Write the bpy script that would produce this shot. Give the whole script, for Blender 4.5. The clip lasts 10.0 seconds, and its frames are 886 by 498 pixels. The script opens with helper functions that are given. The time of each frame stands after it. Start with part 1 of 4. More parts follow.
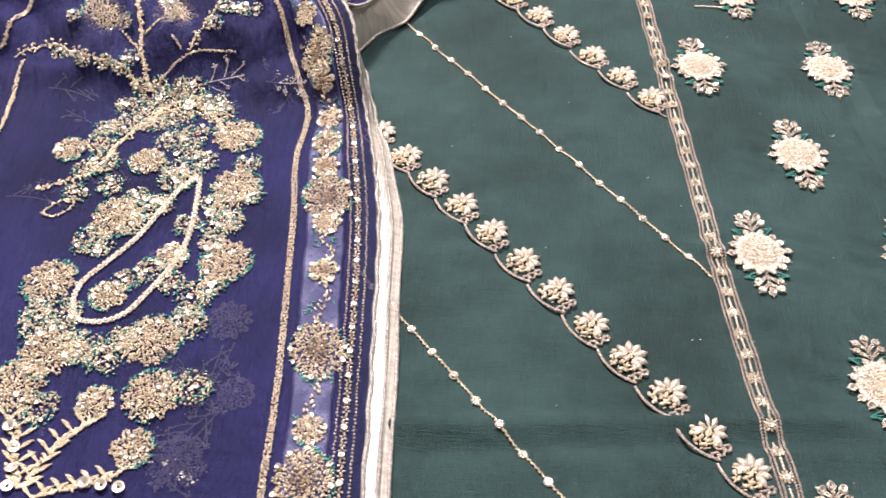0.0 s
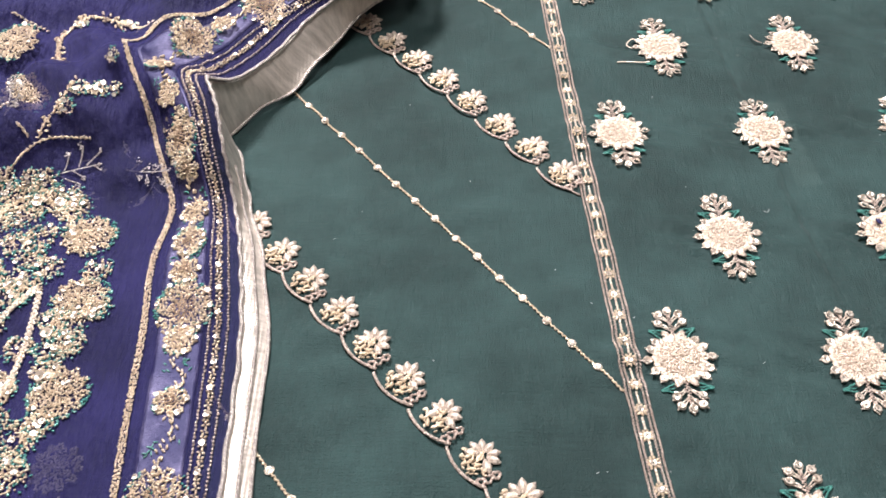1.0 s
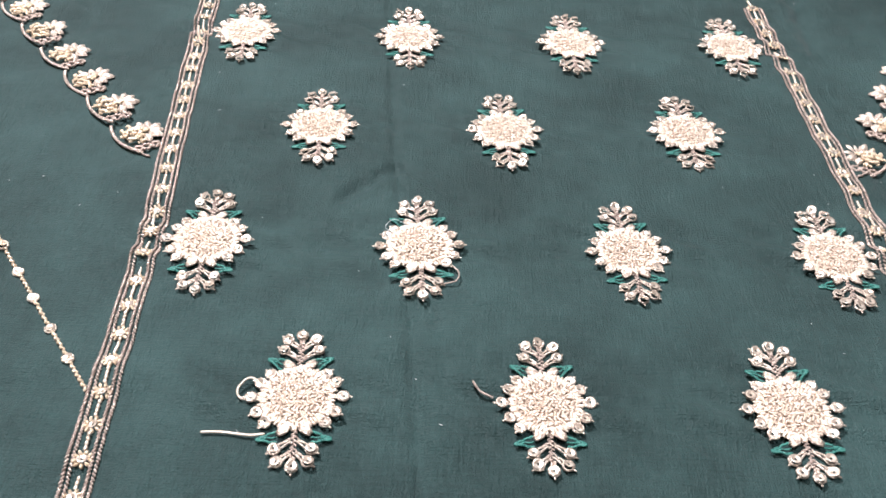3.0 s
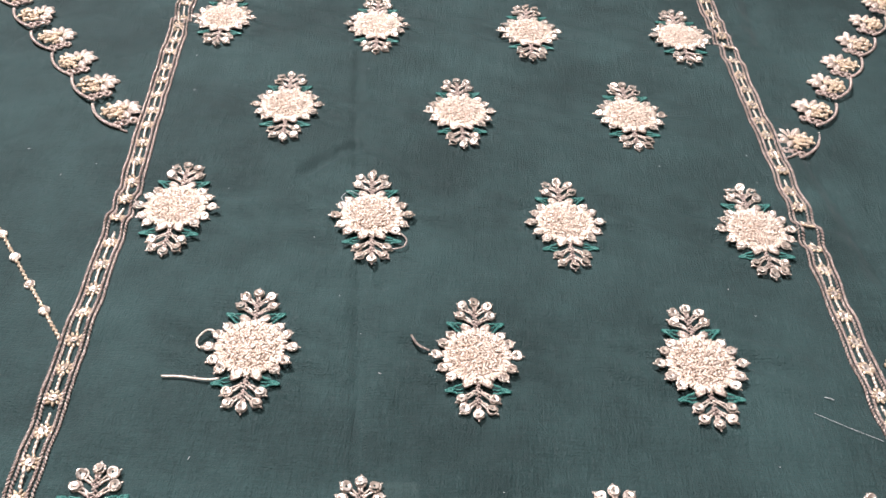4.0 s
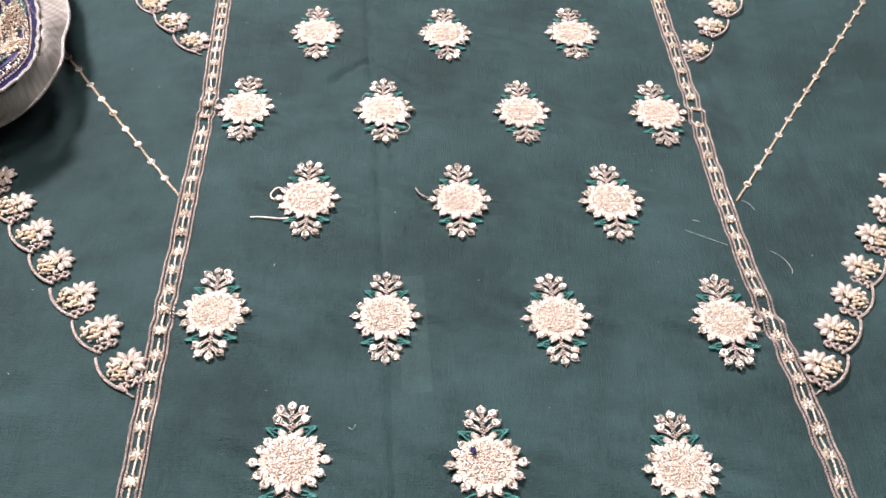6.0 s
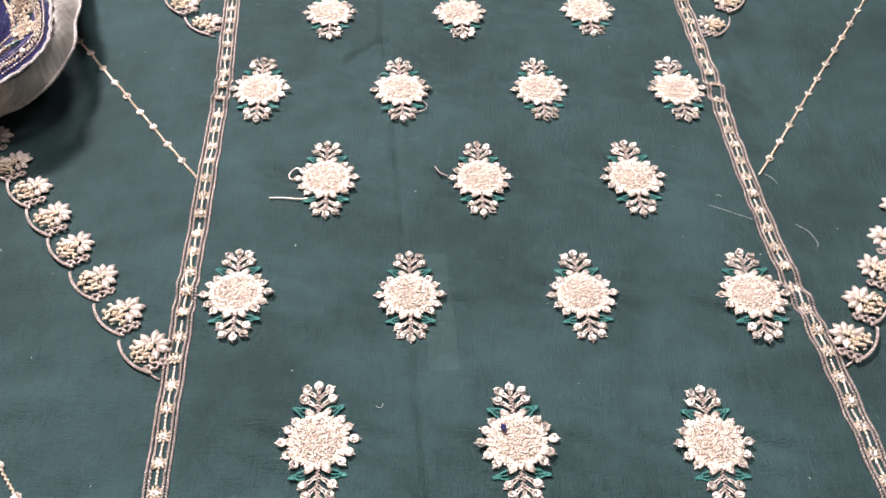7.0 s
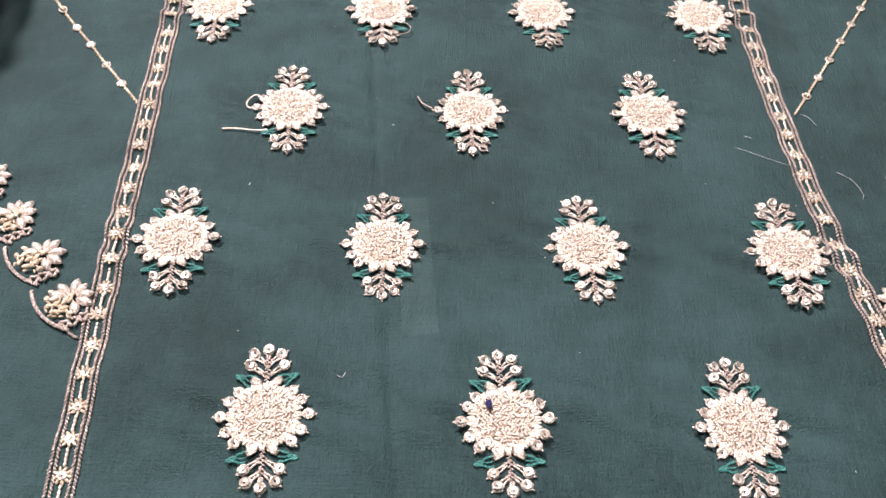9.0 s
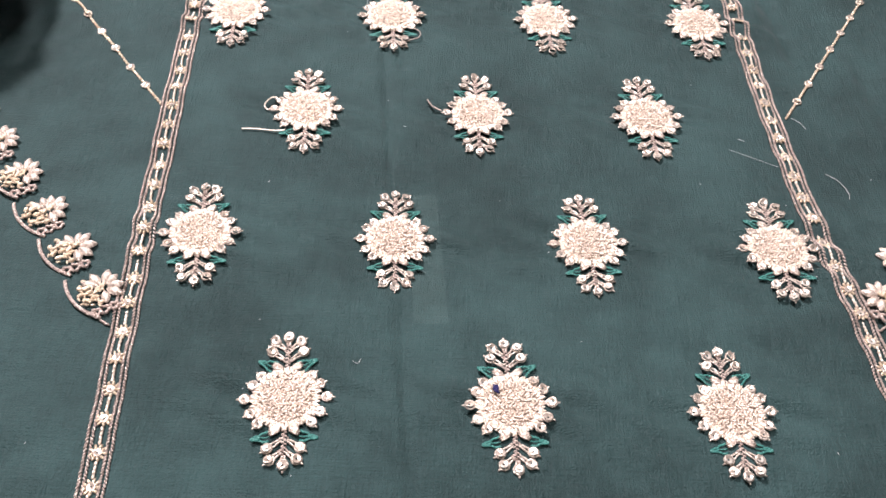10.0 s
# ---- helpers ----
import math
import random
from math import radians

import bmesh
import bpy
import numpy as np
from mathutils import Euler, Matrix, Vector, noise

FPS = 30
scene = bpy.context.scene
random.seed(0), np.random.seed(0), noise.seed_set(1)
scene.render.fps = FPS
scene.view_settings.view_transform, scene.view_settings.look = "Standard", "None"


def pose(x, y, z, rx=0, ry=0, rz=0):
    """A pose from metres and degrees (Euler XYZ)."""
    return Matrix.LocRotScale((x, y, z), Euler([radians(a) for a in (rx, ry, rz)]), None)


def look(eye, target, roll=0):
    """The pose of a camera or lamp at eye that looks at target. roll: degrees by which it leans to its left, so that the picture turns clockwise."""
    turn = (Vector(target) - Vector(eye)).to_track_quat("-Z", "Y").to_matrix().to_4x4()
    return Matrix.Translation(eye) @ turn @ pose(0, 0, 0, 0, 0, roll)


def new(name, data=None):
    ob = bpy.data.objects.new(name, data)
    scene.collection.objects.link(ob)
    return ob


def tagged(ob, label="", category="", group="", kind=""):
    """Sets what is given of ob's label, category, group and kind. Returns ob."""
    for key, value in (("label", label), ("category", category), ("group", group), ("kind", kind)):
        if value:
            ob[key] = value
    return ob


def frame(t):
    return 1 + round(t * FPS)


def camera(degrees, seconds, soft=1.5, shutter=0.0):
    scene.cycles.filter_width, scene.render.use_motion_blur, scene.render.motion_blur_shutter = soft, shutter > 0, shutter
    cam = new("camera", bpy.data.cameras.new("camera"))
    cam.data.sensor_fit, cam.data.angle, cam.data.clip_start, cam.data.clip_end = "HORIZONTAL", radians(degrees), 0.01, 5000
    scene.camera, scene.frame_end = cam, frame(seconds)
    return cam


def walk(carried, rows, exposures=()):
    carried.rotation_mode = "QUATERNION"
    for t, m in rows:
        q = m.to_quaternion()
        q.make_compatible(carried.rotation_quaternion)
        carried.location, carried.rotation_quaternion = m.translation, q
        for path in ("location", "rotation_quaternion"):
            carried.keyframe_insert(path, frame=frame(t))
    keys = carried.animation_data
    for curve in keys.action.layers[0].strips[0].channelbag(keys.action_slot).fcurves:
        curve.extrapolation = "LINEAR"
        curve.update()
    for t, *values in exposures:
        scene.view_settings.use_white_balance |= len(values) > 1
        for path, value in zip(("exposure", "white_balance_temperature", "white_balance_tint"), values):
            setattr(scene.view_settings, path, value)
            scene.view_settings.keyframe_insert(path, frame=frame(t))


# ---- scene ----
cam = camera(51.9, 10.0, soft=1.5, shutter=0.15)
PATH = [
    (0, (0.086, 0.042, 0.344), (0.066, 1.307, -1.204), 1.1),
    (0.5, (0.129, 0.06, 0.34), (0.115, 1.334, -1.201), 0.8),
    (1, (0.14, 0.113, 0.326), (0.119, 1.403, -1.202), -0.8),
    (1.5, (0.226, 0.136, 0.323), (0.235, 1.429, -1.203), -0.0),
    (2, (0.288, 0.211, 0.303), (0.297, 1.585, -1.15), 2.0),
    (2.5, (0.286, 0.326, 0.271), (0.3, 1.779, -1.103), 3.1),
    (3, (0.299, 0.372, 0.224), (0.312, 1.824, -1.15), 3.3),
    (3.2, (0.308, 0.365, 0.222), (0.314, 1.817, -1.153), 3.3),
    (4.3, (0.323, 0.337, 0.242), (0.32, 1.772, -1.151), 3.5),
    (4.5, (0.325, 0.326, 0.245), (0.322, 1.752, -1.158), 3.3),
    (5, (0.327, 0.284, 0.277), (0.33, 1.674, -1.161), 3.0),
    (5.5, (0.323, 0.246, 0.305), (0.329, 1.605, -1.162), 2.3),
    (5.7, (0.324, 0.231, 0.32), (0.332, 1.576, -1.16), 2.4),
    (6.8, (0.316, 0.218, 0.322), (0.346, 1.539, -1.179), 2.1),
    (7, (0.313, 0.221, 0.314), (0.33, 1.538, -1.191), 1.7),
    (7.5, (0.312, 0.236, 0.295), (0.33, 1.544, -1.218), 1.9),
    (8, (0.315, 0.253, 0.273), (0.341, 1.546, -1.252), 2.6),
    (8.5, (0.315, 0.262, 0.26), (0.344, 1.529, -1.287), 3.0),
    (9, (0.32, 0.256, 0.262), (0.348, 1.512, -1.294), 3.3),
    (9.5, (0.317, 0.243, 0.273), (0.346, 1.499, -1.284), 3.6),
    (10, (0.315, 0.242, 0.276), (0.35, 1.498, -1.28), 3.9),
]
walk(cam, [(t, look(eye, target, roll)) for t, eye, target, roll in PATH],
     exposures=[(0, 0.50, 6450, 12), (2.5, 0.53, 6150, 12), (3.2, 0.47, 6200, 14), (4.4, 0.27, 6350, 18), (5.5, 0.45, 6250, 17), (7.5, 0.47, 6200, 17), (10, 0.45, 6300, 19)])

# ---- light ----
world = bpy.data.worlds.new("world")
world.use_nodes = True
world.node_tree.nodes["Background"].inputs["Color"].default_value = (0.9, 0.95, 1.0, 1)
world.node_tree.nodes["Background"].inputs["Strength"].default_value = 0.06
scene.world = world


def lamp(name, place, target, size, watts, colour):
    data = bpy.data.lights.new(name, "AREA")
    data.shape, data.size, data.energy, data.color = "DISK", size, watts, colour
    ob = new(name, data)
    ob.matrix_world = look(place, target)
    return ob


WARM, WHITE = (1.0, 0.92, 0.82), (1.0, 0.97, 0.94)
lamp("ceiling_lamp_light", (-0.32, 1.32, 1.74), (0.20, 0.40, 0), 0.30, 74, WHITE)
# two unseen fills added: one brightens the lower cloth, one the near side
lamp("ceiling_lamp_light", (0.42, 0.50, 1.74), (0.30, 0.30, 0), 0.46, 20, WHITE)
lamp("ceiling_lamp_light", (0.15, -0.35, 1.70), (0.2, 0.4, 0), 0.40, 5, WARM)


# ---- materials ----
class Nodes:
    """A material whose nodes are added by short calls."""

    def __init__(self, name):
        self.mat = bpy.data.materials.new(name)
        self.mat.use_nodes = True
        self.tree = self.mat.node_tree
        self.bsdf = self.tree.nodes["Principled BSDF"]
        self.out = self.tree.nodes["Material Output"]

    def add(self, kind, **values):
        n = self.tree.nodes.new(kind)
        for key, value in values.items():
            if key in n.inputs:
                n.inputs[key].default_value = value
        return n

    def link(self, a, b):
        self.tree.links.new(a, b)

    def place(self, scale=(1, 1, 1), turn=0.0):
        co, m = self.add("ShaderNodeTexCoord"), self.add("ShaderNodeMapping")
        m.inputs["Scale"].default_value = scale
        m.inputs["Rotation"].default_value = (0, 0, turn)
        self.link(co.outputs["Object"], m.inputs["Vector"])
        return m.outputs["Vector"]

    def noise(self, scale, where=None, detail=3.0, rough=0.55):
        n = self.add("ShaderNodeTexNoise", Scale=scale, Detail=detail, Roughness=rough)
        self.link(where or self.place(), n.inputs["Vector"])
        return n.outputs["Fac"]

    def ramp(self, fac, stops):
        n = self.add("ShaderNodeValToRGB")
        r = n.color_ramp
        while len(r.elements) < len(stops):
            r.elements.new(0.5)
        for e, (p, c) in zip(r.elements, stops):
            e.position, e.color = p, (*c, 1)
        self.link(fac, n.inputs["Fac"])
        return n.outputs["Color"]

    def mix(self, fac, a, b, blend="MIX"):
        n = self.tree.nodes.new("ShaderNodeMix")
        n.data_type, n.blend_type = "RGBA", blend
        for socket, value in ((n.inputs[0], fac), (n.inputs[6], a), (n.inputs[7], b)):
            if isinstance(value, (int, float)):
                socket.default_value = value
            elif isinstance(value, tuple):
                socket.default_value = (*value, 1)
            else:
                self.link(value, socket)
        return n.outputs[2]

    def math(self, op, a, b):
        n = self.tree.nodes.new("ShaderNodeMath")
        n.operation = op
        for socket, value in zip(n.inputs, (a, b)):
            if isinstance(value, (int, float)):
                socket.default_value = value
            else:
                self.link(value, socket)
        return n.outputs[0]

    def bump(self, height, strength, distance):
        n = self.add("ShaderNodeBump", Strength=strength, Distance=distance)
        self.link(height, n.inputs["Height"])
        self.link(n.outputs["Normal"], self.bsdf.inputs["Normal"])

    def base(self, colour):
        if isinstance(colour, tuple):
            self.bsdf.inputs["Base Color"].default_value = (*colour, 1)
        else:
            self.link(colour, self.bsdf.inputs["Base Color"])

    def set(self, **values):
        for key, value in values.items():
            self.bsdf.inputs[key.replace("_", " ")].default_value = value


def weave(m, pitch):
    """Warp and weft as two crossed waves with threads of uneven thickness."""
    total = None
    for axis, turn in (("X", 0.01), ("Y", -0.01)):
        w = m.add("ShaderNodeTexWave", Scale=1 / pitch / 6.283, Distortion=1.2, Detail=1.0)
        w.bands_direction = axis
        w.inputs["Detail Scale"].default_value = 3
        m.link(m.place((1, 1, 1), turn), w.inputs["Vector"])
        total = w.outputs["Fac"] if total is None else m.math("ADD", total, w.outputs["Fac"])
    return total


def cloth_material(name, dark, light, roughness, sheen, crinkle):
    """Woven cloth: uneven threads both ways, soft clouds of mottle and painted sheen in its colour, and fine fuzz."""
    m = Nodes(name)
    # broad noise: the cloth's mottle, with patchy sheen put into the colour
    mottle_sheen = m.noise(13, detail=6, rough=0.65)
    warp = m.noise(230, m.place((7, 0.5, 1), 0.02), detail=3, rough=0.7)
    weft = m.noise(230, m.place((0.5, 7, 1), 0.02), detail=3, rough=0.7)
    fuzz = m.noise(1500, detail=2)
    threads = m.math("ADD", m.math("MULTIPLY", warp, 0.5), m.math("MULTIPLY", weft, 0.5))
    c = m.ramp(m.math("ADD", m.math("MULTIPLY", mottle_sheen, 0.54), m.math("MULTIPLY", threads, 0.46)), ((0.42, dark), (0.59, light)))
    m.base(m.mix(m.math("MULTIPLY", fuzz, 0.5), c, tuple(v * 0.5 for v in dark)))
    m.set(Roughness=roughness, Sheen_Weight=sheen, Sheen_Roughness=0.4, Specular_IOR_Level=0.25)
    creased = m.math("MULTIPLY", m.noise(75, m.place((2.6, 0.6, 1), 0.05), detail=4, rough=0.6), crinkle)
    m.bump(m.math("ADD", m.math("ADD", threads, creased), m.math("MULTIPLY", fuzz, 0.7)), 0.9, 0.0009)
    return m


def thread_material(name, dark, light, metallic, roughness, island=True, grain_scale=1700, bumpy=0.9, deep=0.75):
    m = Nodes(name)
    if island:
        chance = m.add("ShaderNodeNewGeometry").outputs["Random Per Island"]
    else:
        chance = m.add("ShaderNodeObjectInfo").outputs["Random"]
    grain = m.noise(grain_scale, detail=3, rough=0.7)
    c = m.ramp(chance, ((0.0, dark), (1.0, light)))
    twist = m.ramp(grain, ((0.40, (0.0, 0.0, 0.0)), (0.62, (1.0, 1.0, 1.0))))
    m.base(m.mix(twist, tuple(v * deep for v in dark), c))
    m.set(Metallic=metallic, Roughness=roughness)
    m.bump(grain, bumpy, 0.0006)
    return m.mat


green_nodes = cloth_material("green_cotton_silk", (0.0062, 0.0215, 0.0210), (0.0230, 0.055, 0.0540), 0.56, 0.10, 1.2)
GREEN = green_nodes.mat
blue_nodes = cloth_material("navy_chiffon", (0.0062, 0.0052, 0.043), (0.027, 0.0225, 0.125), 0.58, 0.03, 6.0)
BLUE_UNDER = blue_nodes.mat
chiffon_nodes = cloth_material("sheer_navy_chiffon", (0.0062, 0.0052, 0.043), (0.027, 0.0225, 0.125), 0.58, 0.03, 6.0)
chiffon_nodes.set(Alpha=0.66)
BLUE = chiffon_nodes.mat
ZARI = thread_material("gold_thread", (0.62, 0.46, 0.32), (1.0, 0.86, 0.68), 0.4, 0.28)
PALE = thread_material("pale_gold_satin_thread", (0.70, 0.56, 0.45), (0.98, 0.89, 0.80), 0.45, 0.33, bumpy=0.6, deep=0.88)
SATIN = thread_material("peach_gold_satin_thread", (0.62, 0.48, 0.38), (0.94, 0.84, 0.74), 0.45, 0.32, bumpy=0.7, deep=0.78)
PETALS = thread_material("pale_petal_thread", (0.58, 0.46, 0.38), (0.92, 0.81, 0.72), 0.5, 0.34, grain_scale=1100, bumpy=1.0, deep=0.62)
ROSE = thread_material("rose_gold_thread", (0.40, 0.30, 0.26), (0.82, 0.68, 0.60), 0.5, 0.36)
BRONZE = thread_material("bronze_bead", (0.34, 0.22, 0.15), (0.78, 0.60, 0.43), 0.45, 0.28)
LEAF = thread_material("green_thread", (0.025, 0.135, 0.115), (0.07, 0.26, 0.22), 0.1, 0.4)
TEAL = thread_material("teal_bead", (0.04, 0.20, 0.18), (0.30, 0.52, 0.46), 0.2, 0.25)
SEQUIN = thread_material("gold_sequin", (0.68, 0.55, 0.45), (0.96, 0.88, 0.79), 0.65, 0.24, island=False, grain_scale=400, bumpy=0.15)
SPANGLE = thread_material("pale_sequin", (0.84, 0.72, 0.56), (0.98, 0.94, 0.84), 0.6, 0.24)
PIPING = thread_material("silver_cord", (0.36, 0.31, 0.29), (0.72, 0.65, 0.60), 0.5, 0.4)
ORANGE = thread_material("orange_thread", (0.55, 0.25, 0.06), (0.75, 0.40, 0.14), 0.2, 0.5)
FLUFF = thread_material("white_lint", (0.5, 0.5, 0.5), (0.7, 0.7, 0.7), 0.0, 0.7)

tissue = Nodes("gold_tissue_lining")
tissue.base(tissue.ramp(tissue.noise(70, tissue.place((1, 5, 1)), detail=4), ((0.3, (0.40, 0.35, 0.31)), (0.7, (0.68, 0.60, 0.54)))))
tissue.set(Metallic=0.5, Roughness=0.40)
tissue.bump(weave(tissue, 0.0009), 0.35, 0.0003)
TISSUE = tissue.mat

# a rubbed, paler rectangle on the green cloth
rub = green_nodes.add("ShaderNodeTexCoord").outputs["Object"]
parts = green_nodes.add("ShaderNodeSeparateXYZ")
green_nodes.link(rub, parts.inputs[0])
slanted = green_nodes.math("ADD", parts.outputs[0], green_nodes.math("MULTIPLY", parts.outputs[1], 0.1))
inside = None
for where, low, high in ((slanted, 0.3545, 0.3672), (parts.outputs[1], 0.430, 0.493)):
    for op, edge in (("GREATER_THAN", low), ("LESS_THAN", high)):
        test = green_nodes.math(op, where, edge)
        inside = test if inside is None else green_nodes.math("MULTIPLY", inside, test)
before = green_nodes.bsdf.inputs["Base Color"].links[0].from_socket
green_nodes.base(green_nodes.mix(green_nodes.math("MULTIPLY", inside, 0.10), before, (0.10, 0.15, 0.14)))


def plain_material(name, colour, roughness):
    m = Nodes(name)
    n = m.noise(6, detail=5)
    m.base(m.ramp(n, ((0.3, tuple(v * 0.85 for v in colour)), (0.7, colour))))
    m.set(Roughness=roughness)
    m.bump(m.noise(90), 0.15, 0.002)
    return m.mat


# added walls and ceiling are kept dark so little light bounces back
WALL = plain_material("unseen_room_shell", (0.20, 0.19, 0.18), 0.8)
WOOD = plain_material("counter_laminate", (0.45, 0.38, 0.30), 0.5)
TILE = plain_material("floor_tile", (0.40, 0.38, 0.36), 0.5)


# ---- geometry helpers ----
class Geo:
    """Vertices and faces gathered from many small pieces."""

    def __init__(self):
        self.v, self.f = [], []

    def take(self, verts, faces):
        n = len(self.v)
        self.v.extend(verts)
        self.f.extend(tuple(i + n for i in f) for f in faces)

    def mesh(self, name, material, smooth=True):
        me = bpy.data.meshes.new(name)
        me.from_pydata([tuple(p) for p in self.v], [], self.f)
        me.materials.append(material)
        if smooth:
            me.polygons.foreach_set("use_smooth", [True] * len(me.polygons))
        me.update()
        return me


class Flat:
    """A plane (origin, x, y, normal) in which small pieces are laid."""

    def __init__(self, o=(0, 0, 0), x=(1, 0, 0), y=(0, 1, 0)):
        self.o, self.x, self.y = Vector(o), Vector(x).normalized(), Vector(y)
        self.n = self.x.cross(self.y).normalized()
        self.y = self.n.cross(self.x)
        self.kept = None

    def axes(self):
        """The plane's axes and origin as arrays, kept after the first call."""
        if self.kept is None:
            self.kept = np.array((self.x[:], self.y[:], self.n[:])), np.array(self.o[:])
        return self.kept

    def at(self, a, b, h=0.0):
        return self.o + self.x * a + self.y * b + self.n * h


def bead_shape(sides):
    """A unit ellipsoid of three rings and two tips, and its faces."""
    verts, quads, tris = [], [], []
    for u, r in ((-0.32, 0.75), (0.0, 1.0), (0.32, 0.75)):
        verts += [(u, r * math.cos(2 * math.pi * j / sides), r * math.sin(2 * math.pi * j / sides)) for j in range(sides)]
    verts += [(-0.5, 0, 0), (0.5, 0, 0)]
    for j in range(sides):
        i = (j + 1) % sides
        quads += [(k * sides + j, k * sides + i, (k + 1) * sides + i, (k + 1) * sides + j) for k in range(2)]
        tris += [(i, j, 3 * sides), (2 * sides + j, 2 * sides + i, 3 * sides + 1)]
    return np.array(verts), np.array(quads), np.array(tris)


BEADS = {n: bead_shape(n) for n in (5, 6)}


def bead(g, fl, a, b, along, length, width, height=None, lift=0.0, sides=6):
    """One stitch or bead: an ellipsoid lying along an angle (degrees) in the plane fl."""
    height = height or width
    c, s = math.cos(radians(along)), math.sin(radians(along))
    unit, quads, tris = BEADS[sides]
    p, q, h = unit[:, 0] * length, unit[:, 1] * (width / 2), unit[:, 2] * (height / 2) + (height / 2 + lift)
    basis, origin = fl.axes()
    n = len(g.v)
    g.v.extend((np.stack((a + p * c - q * s, b + p * s + q * c, h), -1) @ basis + origin).tolist())
    g.f.extend((quads + n).tolist())
    g.f.extend((tris + n).tolist())


def disc(g, fl, a, b, r, lift=0.0008, lean=(0.0, 0.0), sides=12, hole=0.24, cup=0.22):
    """One sequin: a cupped ring with a hole, leaning a little."""
    verts, faces = [], []
    for rad, h in ((r * hole, -cup * r), (r * 0.72, -cup * r * 0.5), (r, 0.0), (r * 0.97, -0.00012)):
        for j in range(sides):
            w = 2 * math.pi * j / sides
            x, y = rad * math.cos(w), rad * math.sin(w)
            verts.append(fl.at(a + x, b + y, lift + h + x * lean[0] + y * lean[1]))
    for k in range(3):
        for j in range(sides):
            i = (j + 1) % sides
            faces.append((k * sides + j, (k + 1) * sides + j, (k + 1) * sides + i, k * sides + i))
    g.take(verts, faces)


def leafy(g, fl, a, b, along, length, width, height, sides=5):
    """One pointed satin petal: a keeled leaf with a rounded back."""
    c, s = math.cos(radians(along)), math.sin(radians(along))
    verts, faces = [], []
    for u, w, h in ((0.0, 0.15, 0.4), (0.3, 0.85, 0.9), (0.6, 1.0, 1.0), (0.85, 0.55, 0.7), (1.0, 0.03, 0.25)):
        for v in (-0.5, -0.28, 0.0, 0.28, 0.5):
            p, q = u * length, v * w * width
            verts.append(fl.at(a + p * c - q * s, b + p * s + q * c, height * h * (1 - (abs(v) * 1.8) ** 2)))
    for i in range(4):
        for j in range(4):
            faces.append((i * 5 + j, (i + 1) * 5 + j, (i + 1) * 5 + j + 1, i * 5 + j + 1))
    g.take(verts, faces)


def tube(g, points, radius, sides=6, twist=0.0):
    """A round cord through 3D points, closed at its ends."""
    pts = [Vector(p) for p in points]
    verts, faces = [], []
    for i, p in enumerate(pts):
        t = (pts[min(i + 1, len(pts) - 1)] - pts[max(i - 1, 0)]).normalized()
        side = t.cross(Vector((0, 0, 1))).normalized()
        up = side.cross(t)
        for j in range(sides):
            w = 2 * math.pi * j / sides + twist * i
            verts.append(p + (side * math.cos(w) + up * math.sin(w)) * radius)
    for i in range(len(pts) - 1):
        for j in range(sides):
            k = (j + 1) % sides
            faces.append((i * sides + j, i * sides + k, (i + 1) * sides + k, (i + 1) * sides + j))
    faces += [tuple(range(sides)), tuple(reversed(range(len(verts) - sides, len(verts))))]
    g.take(verts, faces)


def rope(g, points, width, pitch=0.0011):
    """A twisted cord: slanting stitches one behind another along 3D points."""
    p = np.array(points, float)
    s = np.concatenate([[0], np.cumsum(np.linalg.norm(np.diff(p, axis=0), axis=1))])
    at = np.arange(0, s[-1], pitch)
    q = np.stack([np.interp(at, s, p[:, i]) for i in range(3)], -1)
    r = random.Random(11)
    for i in range(len(q) - 1):
        t = q[i + 1] - q[i]
        bead(g, Flat(q[i], t, (-t[1], t[0], 0)), 0, 0, 32 + r.uniform(-12, 12), width * 1.5, width * 0.8, width, r.uniform(-.0002, .0001) - width * 0.5, 5)


def part(name, g, material, parent, label="", smooth=True):
    ob = new(name, g.mesh(name, material, smooth))
    ob.parent = parent
    return tagged(ob, label)


def box(g, low, high):
    (a, b, c), (d, e, f) = low, high
    g.take([(a, b, c), (d, b, c), (d, e, c), (a, e, c), (a, b, f), (d, b, f), (d, e, f), (a, e, f)],
           [(3, 2, 1, 0), (4, 5, 6, 7), (0, 1, 5, 4), (1, 2, 6, 5), (2, 3, 7, 6), (3, 0, 4, 7)])


# ---- unseen room added to close the place and limit bounced light ----
def slab(name, low, high, material, label, category):
    g = Geo()
    box(g, low, high)
    ob = new(name, g.mesh(name, material, smooth=False))
    return tagged(ob, label, category, kind="structure")


slab("floor", (-2.2, -1.9, -1.00), (2.8, 3.2, -0.90), TILE, "grey tiled floor of the shop", "floor")
slab("ceiling", (-2.2, -1.9, 1.80), (2.8, 3.2, 1.90), WALL, "unseen dark grey ceiling added to close the room", "ceiling")
slab("wall_north", (-2.2, 3.2, -1.0), (2.8, 3.3, 1.9), WALL, "unseen dark grey wall added to close the room", "wall")
slab("wall_south", (-2.2, -2.0, -1.0), (2.8, -1.9, 1.9), WALL, "unseen dark grey wall added to close the room", "wall")
slab("wall_east", (2.8, -2.0, -1.0), (2.9, 3.3, 1.9), WALL, "unseen dark grey wall added to close the room", "wall")
slab("wall_west", (-2.3, -2.0, -1.0), (-2.2, 3.3, 1.9), WALL, "unseen dark grey wall added to close the room", "wall")
slab("counter", (-0.75, -0.55, -0.90), (1.25, 1.45, -0.006), WOOD, "pale laminate counter under the cloths", "counter")


